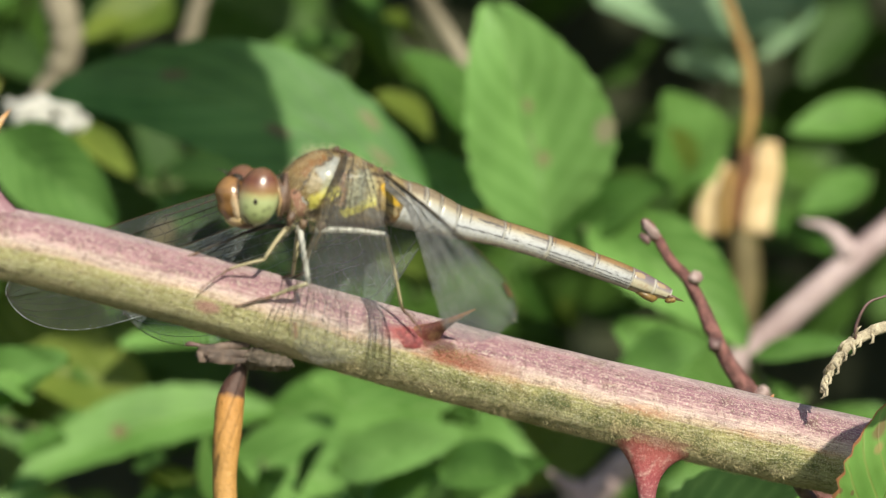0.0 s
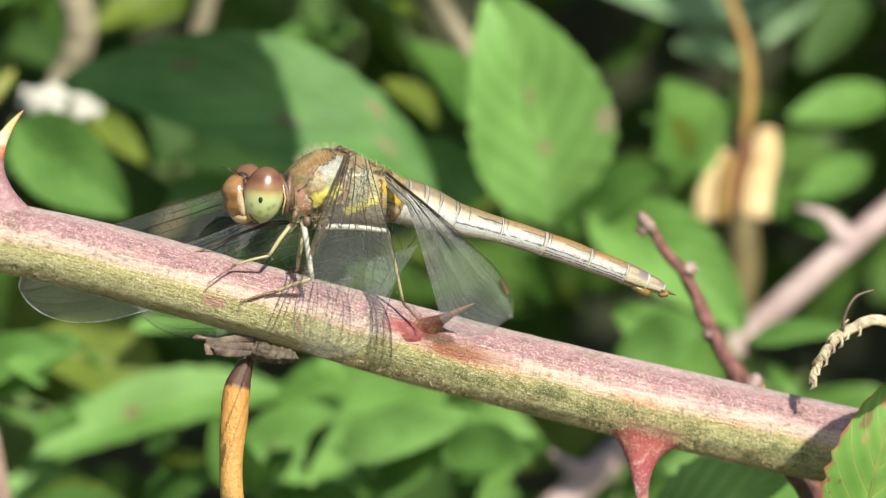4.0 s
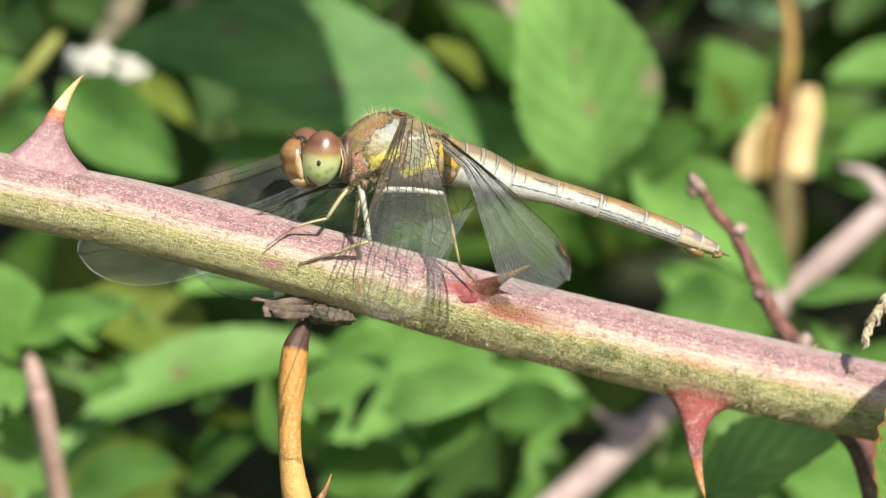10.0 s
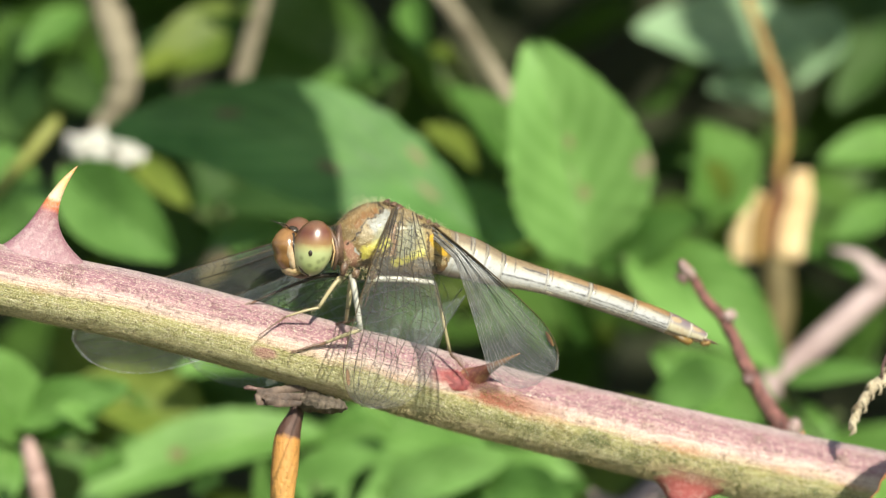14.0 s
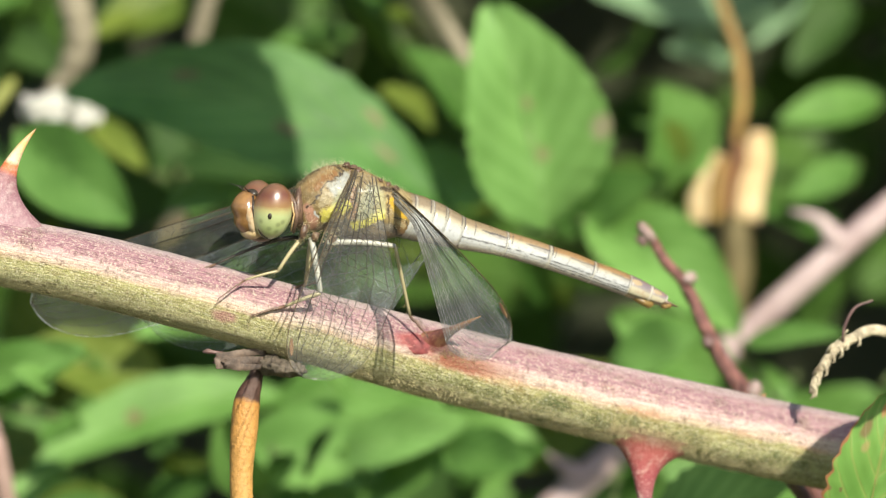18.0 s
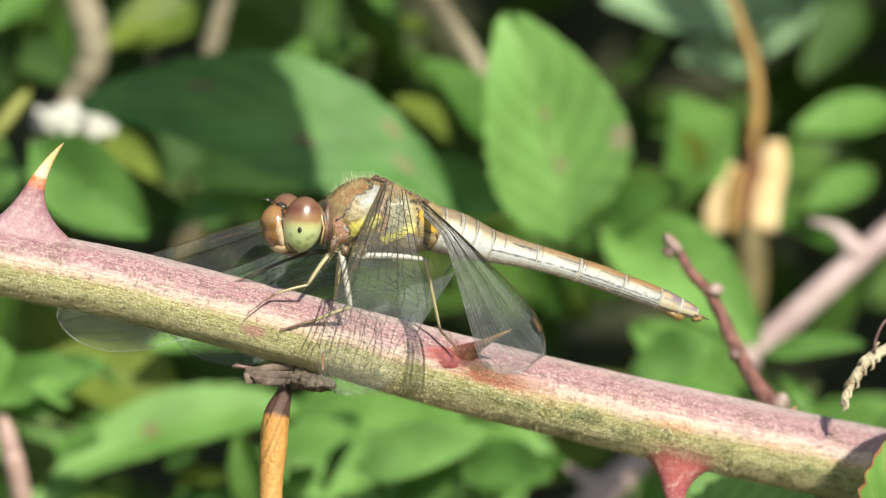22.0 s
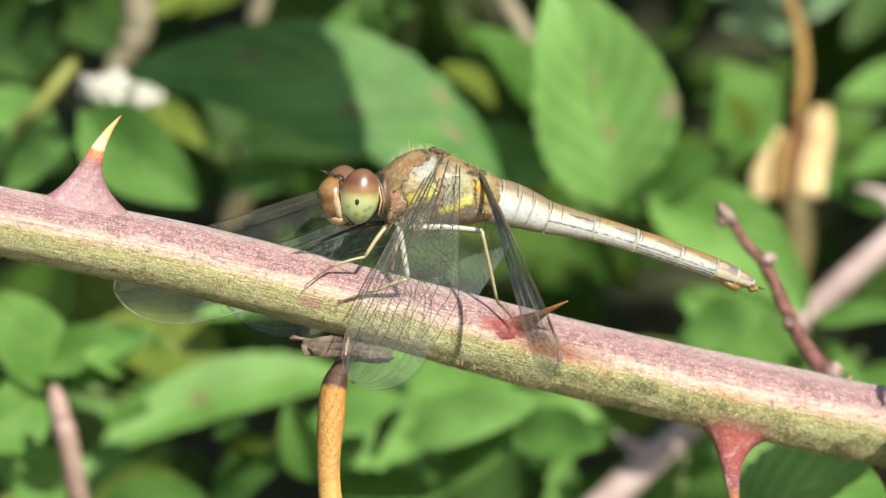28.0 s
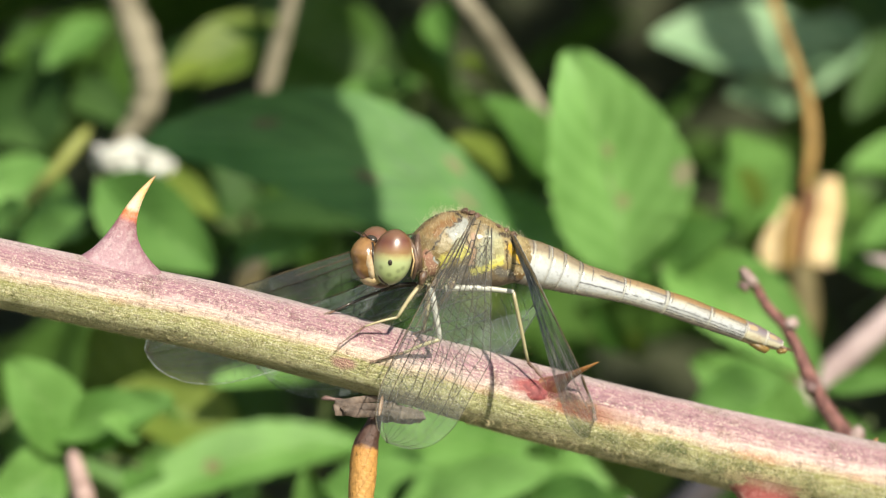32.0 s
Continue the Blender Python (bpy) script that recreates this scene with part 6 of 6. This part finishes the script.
    stem("dry_branch", [(-27.6, 150.0, 36.8, 1.4), (-26.4, 150.0, 33.4, 1.5), (-25.3, 150.0, 30.1, 1.6), (-24.7, 150.0, 27.3, 1.6), (-25.1, 150.0, 25.0, 1.4), (-26.4, 150.0, 22.8, 1.1), (-28.0, 150.0, 21.0, 0.6)], OLD_WOOD, "pale weathered branch among the leaves", 14, lump=0.3)
    stem("dry_stalk", [(-25.9, 145.0, 19.1, 0.8), (-24.9, 145.0, 17.4, 0.95), (-24.2, 145.0, 14.9, 0.9), (-23.7, 145.0, 12.1, 0.5)], OLD_WOOD, "pale dry stalk hanging below a web tuft")
    stem("pink_stem", [(-27.2, 87, -8.0, 0.4), (-26.9, 86.5, -9.0, 0.75), (-26.4, 86, -10.9, 0.95), (-25.6, 87, -15, 0.95), (-23, 102, -40, 1.0)], PINK_STEM, "dull pink bramble side stem")
    stem("olive_shoot", [(-37, 131, 13, 0.5), (-33.8, 130, 16.4, 0.7), (-30.2, 130.5, 20.8, 0.65), (-29.3, 132, 22.2, 0.3)], OLIVE_STEM, "yellow-olive young shoot in the thicket")
    stem("dark_twig", [(41, 27, -9, 0.5), (43.2, 30, -12.9, 0.55), (45.4, 32, -17.8, 0.6), (50, 38, -40, 0.7)], BROWN_BUD, "dark thin twig below the cane")
    stem("straw_scrap", [(-14.5, 122.0, 5.9, 0.5), (-13.8, 122.0, 7.2, 1.1), (-13.0, 122.0, 8.3, 1.2), (-12.1, 122.0, 9.4, 0.4)], CUT, "scrap of pale dry leaf among green leaves", 10, "dry leaf")
    bm = bmesh.new()
    rng = random.Random(3)
    for _ in range(80):
        c = (-25.8 + rng.gauss(0, 1.5), 139 + rng.uniform(-1.5, 1.5), 19.7 + rng.gauss(0, 0.55))
        blob(bm, c, (rng.uniform(0.5, 1.3), 0.6, rng.uniform(0.3, 0.8)), Matrix.Rotation(rng.uniform(-0.8, 0.8), 3, "Y"), 10, 8)
    for v in bm.verts:
        v.co += v.normal * 0.0002 * noise.noise(v.co * 900)
    tagged(part("web_tuft", bm, FLUFF), "white fluffy web tuft on a branch", "fluff")


build_thicket_stems()


def build_dry_curl():
    """The dead curled tendril with small spikes."""
    o = (46.15, 16, -2.4)
    dry = thing("dry_curl", mm(*o), "dead cream curled leaf stalk with small spikes", "dry leaf")
    path = smooth([(45.4, 16, -6.6, 0.08, 0.1), (45.7, 15.9, -5.6, 0.12, 0.24), (46.4, 15.9, -4.3, 0.14, 0.32), (47.4, 16, -3.1, 0.15, 0.38), (48.7, 16.2, -2.3, 0.16, 0.42), (51.5, 17, -1.9, 0.2, 0.4), (60, 22, -6, 0.4, 0.3), (66, 26, -13, 0.35, 0.3)], 6)
    part("stalk", tube(bmesh.new(), path, 14, origin=(47, 16, -3), up=(0, 1, 0), shape=lambda a, u: 1 + 0.4 * noise.noise(Vector((u * 55, math.cos(a) * 2, math.sin(a) * 2)))), STRAW, dry)
    rng = random.Random(5)
    for i, size in ((2, 0.5), (4, 0.75), (6, 0.5), (8, 0.6), (10, 0.45), (12, 0.75), (14, 0.5), (16, 0.6), (19, 0.7), (22, 0.5), (25, 0.6)):
        p = Vector(path[i][:3])
        d = Vector((0.5, -0.25, -0.7)) * size
        rows = [(*p, 0.32 * size), (*(p + d * 0.7), 0.2 * size), (*(p + d * 1.1 + Vector((-0.15, 0, -0.2))), 0.11), (*(p + d * 1.25 + Vector((-0.45, 0, -0.3))), 0.02)]
        part("spike", tube(bmesh.new(), rows, 7, origin=(47, 16, -3), up=(0, 1, 0)), STRAW, dry)
    for i in (7, 15, 21):
        p = Vector(path[i][:3])
        rows = [(*(p + Vector((-0.1, -0.1, 0.3))), 0.2), (*(p + Vector((0.1, -0.35, 0.75))), 0.13), (*(p + Vector((0.4, -0.4, 1.0))), 0.03)]
        part("spike", tube(bmesh.new(), rows, 6, origin=(47, 16, -3), up=(0, 1, 0)), STRAW, dry)
    part("tendril", tube(bmesh.new(), smooth([(47.9, 16, -2.6, 0.14), (48.0, 15.6, -1.5, 0.12), (48.8, 15.6, 0.0, 0.1), (50.2, 16, 0.6, 0.08)], 5), 7, origin=(47, 16, -3), up=(0, 1, 0)), BROWN_BUD, dry, "thin dark brown tendril")


build_dry_curl()


def build_undergrowth():
    """Deep leaves that nobody could count, unseen ones that shade them, a dark sheet for the gaps, and the ground."""
    rng = random.Random(21)
    shapes = [leaf_mesh("shade_toned_leaf", 0.02 * k, 0.013 * k, 0.05, 90 + i, SHADE_TONED, teeth=8, nv=4)[0] for i, k in enumerate((0.8, 1.0, 1.2))]
    cells = [([tuple(v.co) for v in me.vertices], [tuple(p.vertices) for p in me.polygons], [tuple(d.uv) for d in me.uv_layers[0].data]) for me in shapes]

    def mass(name, count, spot, size, label):
        verts, faces, uvs = [], [], []
        for n in range(count):
            m = Matrix.Translation(spot()) @ Euler((rng.uniform(0.2, 1.5), rng.uniform(-0.6, 0.6), rng.uniform(0, 6.28))).to_matrix().to_4x4() @ Matrix.Scale(size, 4)
            vs, fs, us = cells[n % 3]
            i = len(verts)
            verts += [m @ Vector(v) for v in vs]
            faces += [tuple(a + i for a in f) for f in fs]
            uvs += us
        me = bpy.data.meshes.new(name)
        me.from_pydata(verts, [], faces)
        me.uv_layers.new(name="UVMap").data.foreach_set("uv", [c for uv in uvs for c in uv])
        me.materials.append(SHADE_TONED)
        tagged(new(name, me), label, "undergrowth", kind="stuff")

    # Shade between these deep leaves is mostly in their dark colour.
    mass("undergrowth", 1500, lambda: (0.015 + rng.uniform(-0.24, 0.24), rng.uniform(0.18, 0.42), rng.uniform(-0.16, 0.15)), 1.0, "dense bramble leaves, deep shade put into their dark green")
    # Out of view; added only to keep sun and sky off the background.
    mass("overhead_leaves", 700, lambda: (rng.uniform(-0.06, 0.30), rng.uniform(0.095, 0.36), rng.uniform(0.078, 0.16)), 1.35, "unseen bramble leaves added above to shade the thicket")
    # Sheet added behind the leaves so that gaps look deeply shaded.
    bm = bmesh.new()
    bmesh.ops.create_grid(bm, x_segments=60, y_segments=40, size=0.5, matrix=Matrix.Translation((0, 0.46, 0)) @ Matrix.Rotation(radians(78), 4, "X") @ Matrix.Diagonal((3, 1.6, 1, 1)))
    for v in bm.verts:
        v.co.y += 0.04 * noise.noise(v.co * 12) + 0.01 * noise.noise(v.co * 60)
    tagged(part("backdrop", bm, GAP_SHADE), "added dark sheet behind the leaves, shade of the gaps in its colour", "bank", kind="structure")
    bm = bmesh.new()
    bmesh.ops.create_grid(bm, x_segments=40, y_segments=40, size=400, matrix=Matrix.Translation((0, 0, -0.75)))
    tagged(part("ground", bm, plain("grassy_ground", (0.04, 0.06, 0.02), (0.08, 0.10, 0.035), 8, 0.9)), "rough grassy ground", "ground", kind="structure")


build_undergrowth()


# ---- what moves: the head turns, the near wings swing ----
def head_pose(yaw, pitch, roll):
    """The head on the neck: yaw towards the viewer's side, pitch up, roll of its crown towards the viewer's side; degrees."""
    ahead = Matrix(((-1, 0, 0), (0, -1, 0), (0, 0, 1))).to_4x4()
    turn = Matrix.Rotation(radians(yaw), 4, "Z") @ ahead @ Matrix.Rotation(radians(-pitch), 4, "Y") @ Matrix.Rotation(radians(-roll), 4, "X")
    return Matrix.Translation((Vector((5.15, 1.6, 7.85)) - Vector(BASE)) * 0.001) @ turn


def motions():
    rest, up, turned = head_pose(27, -2, 5), head_pose(30, 24, 2), head_pose(31, -4, 27)
    walk(head, [(0, rest), (22.4, rest), (22.5, up), (22.75, up), (22.98, rest), (28.8, rest), (28.96, turned), (29.03, turned), (29.14, rest), (32, rest)])
    a = hold(FW_ROOT, (-0.172, -0.686, -0.707), (0.965, 0.028, -0.261))
    c = hold(FW_ROOT, (-0.248, -0.632, -0.734), (0.955, -0.035, -0.293))
    b = hold(FW_ROOT, (-0.393, -0.482, -0.783), (0.853, 0.126, -0.506))
    walk(near_front_wing, [(0, a), (13.5, a), (17, c), (22.95, c), (23.28, b), (32, b)])
    a = hold(HW_ROOT, (0.49, -0.765, -0.42), (-0.56, 0.06, -0.83))
    c = hold(HW_ROOT, (0.46, -0.765, -0.45), (-0.50, 0.14, -0.85))
    b = hold(HW_ROOT, (0.285, -0.778, -0.56), (-0.05, 0.57, -0.82))
    walk(near_hind_wing, [(0, a), (13.5, a), (17, c), (22.95, c), (23.28, b), (32, b)])


motions()
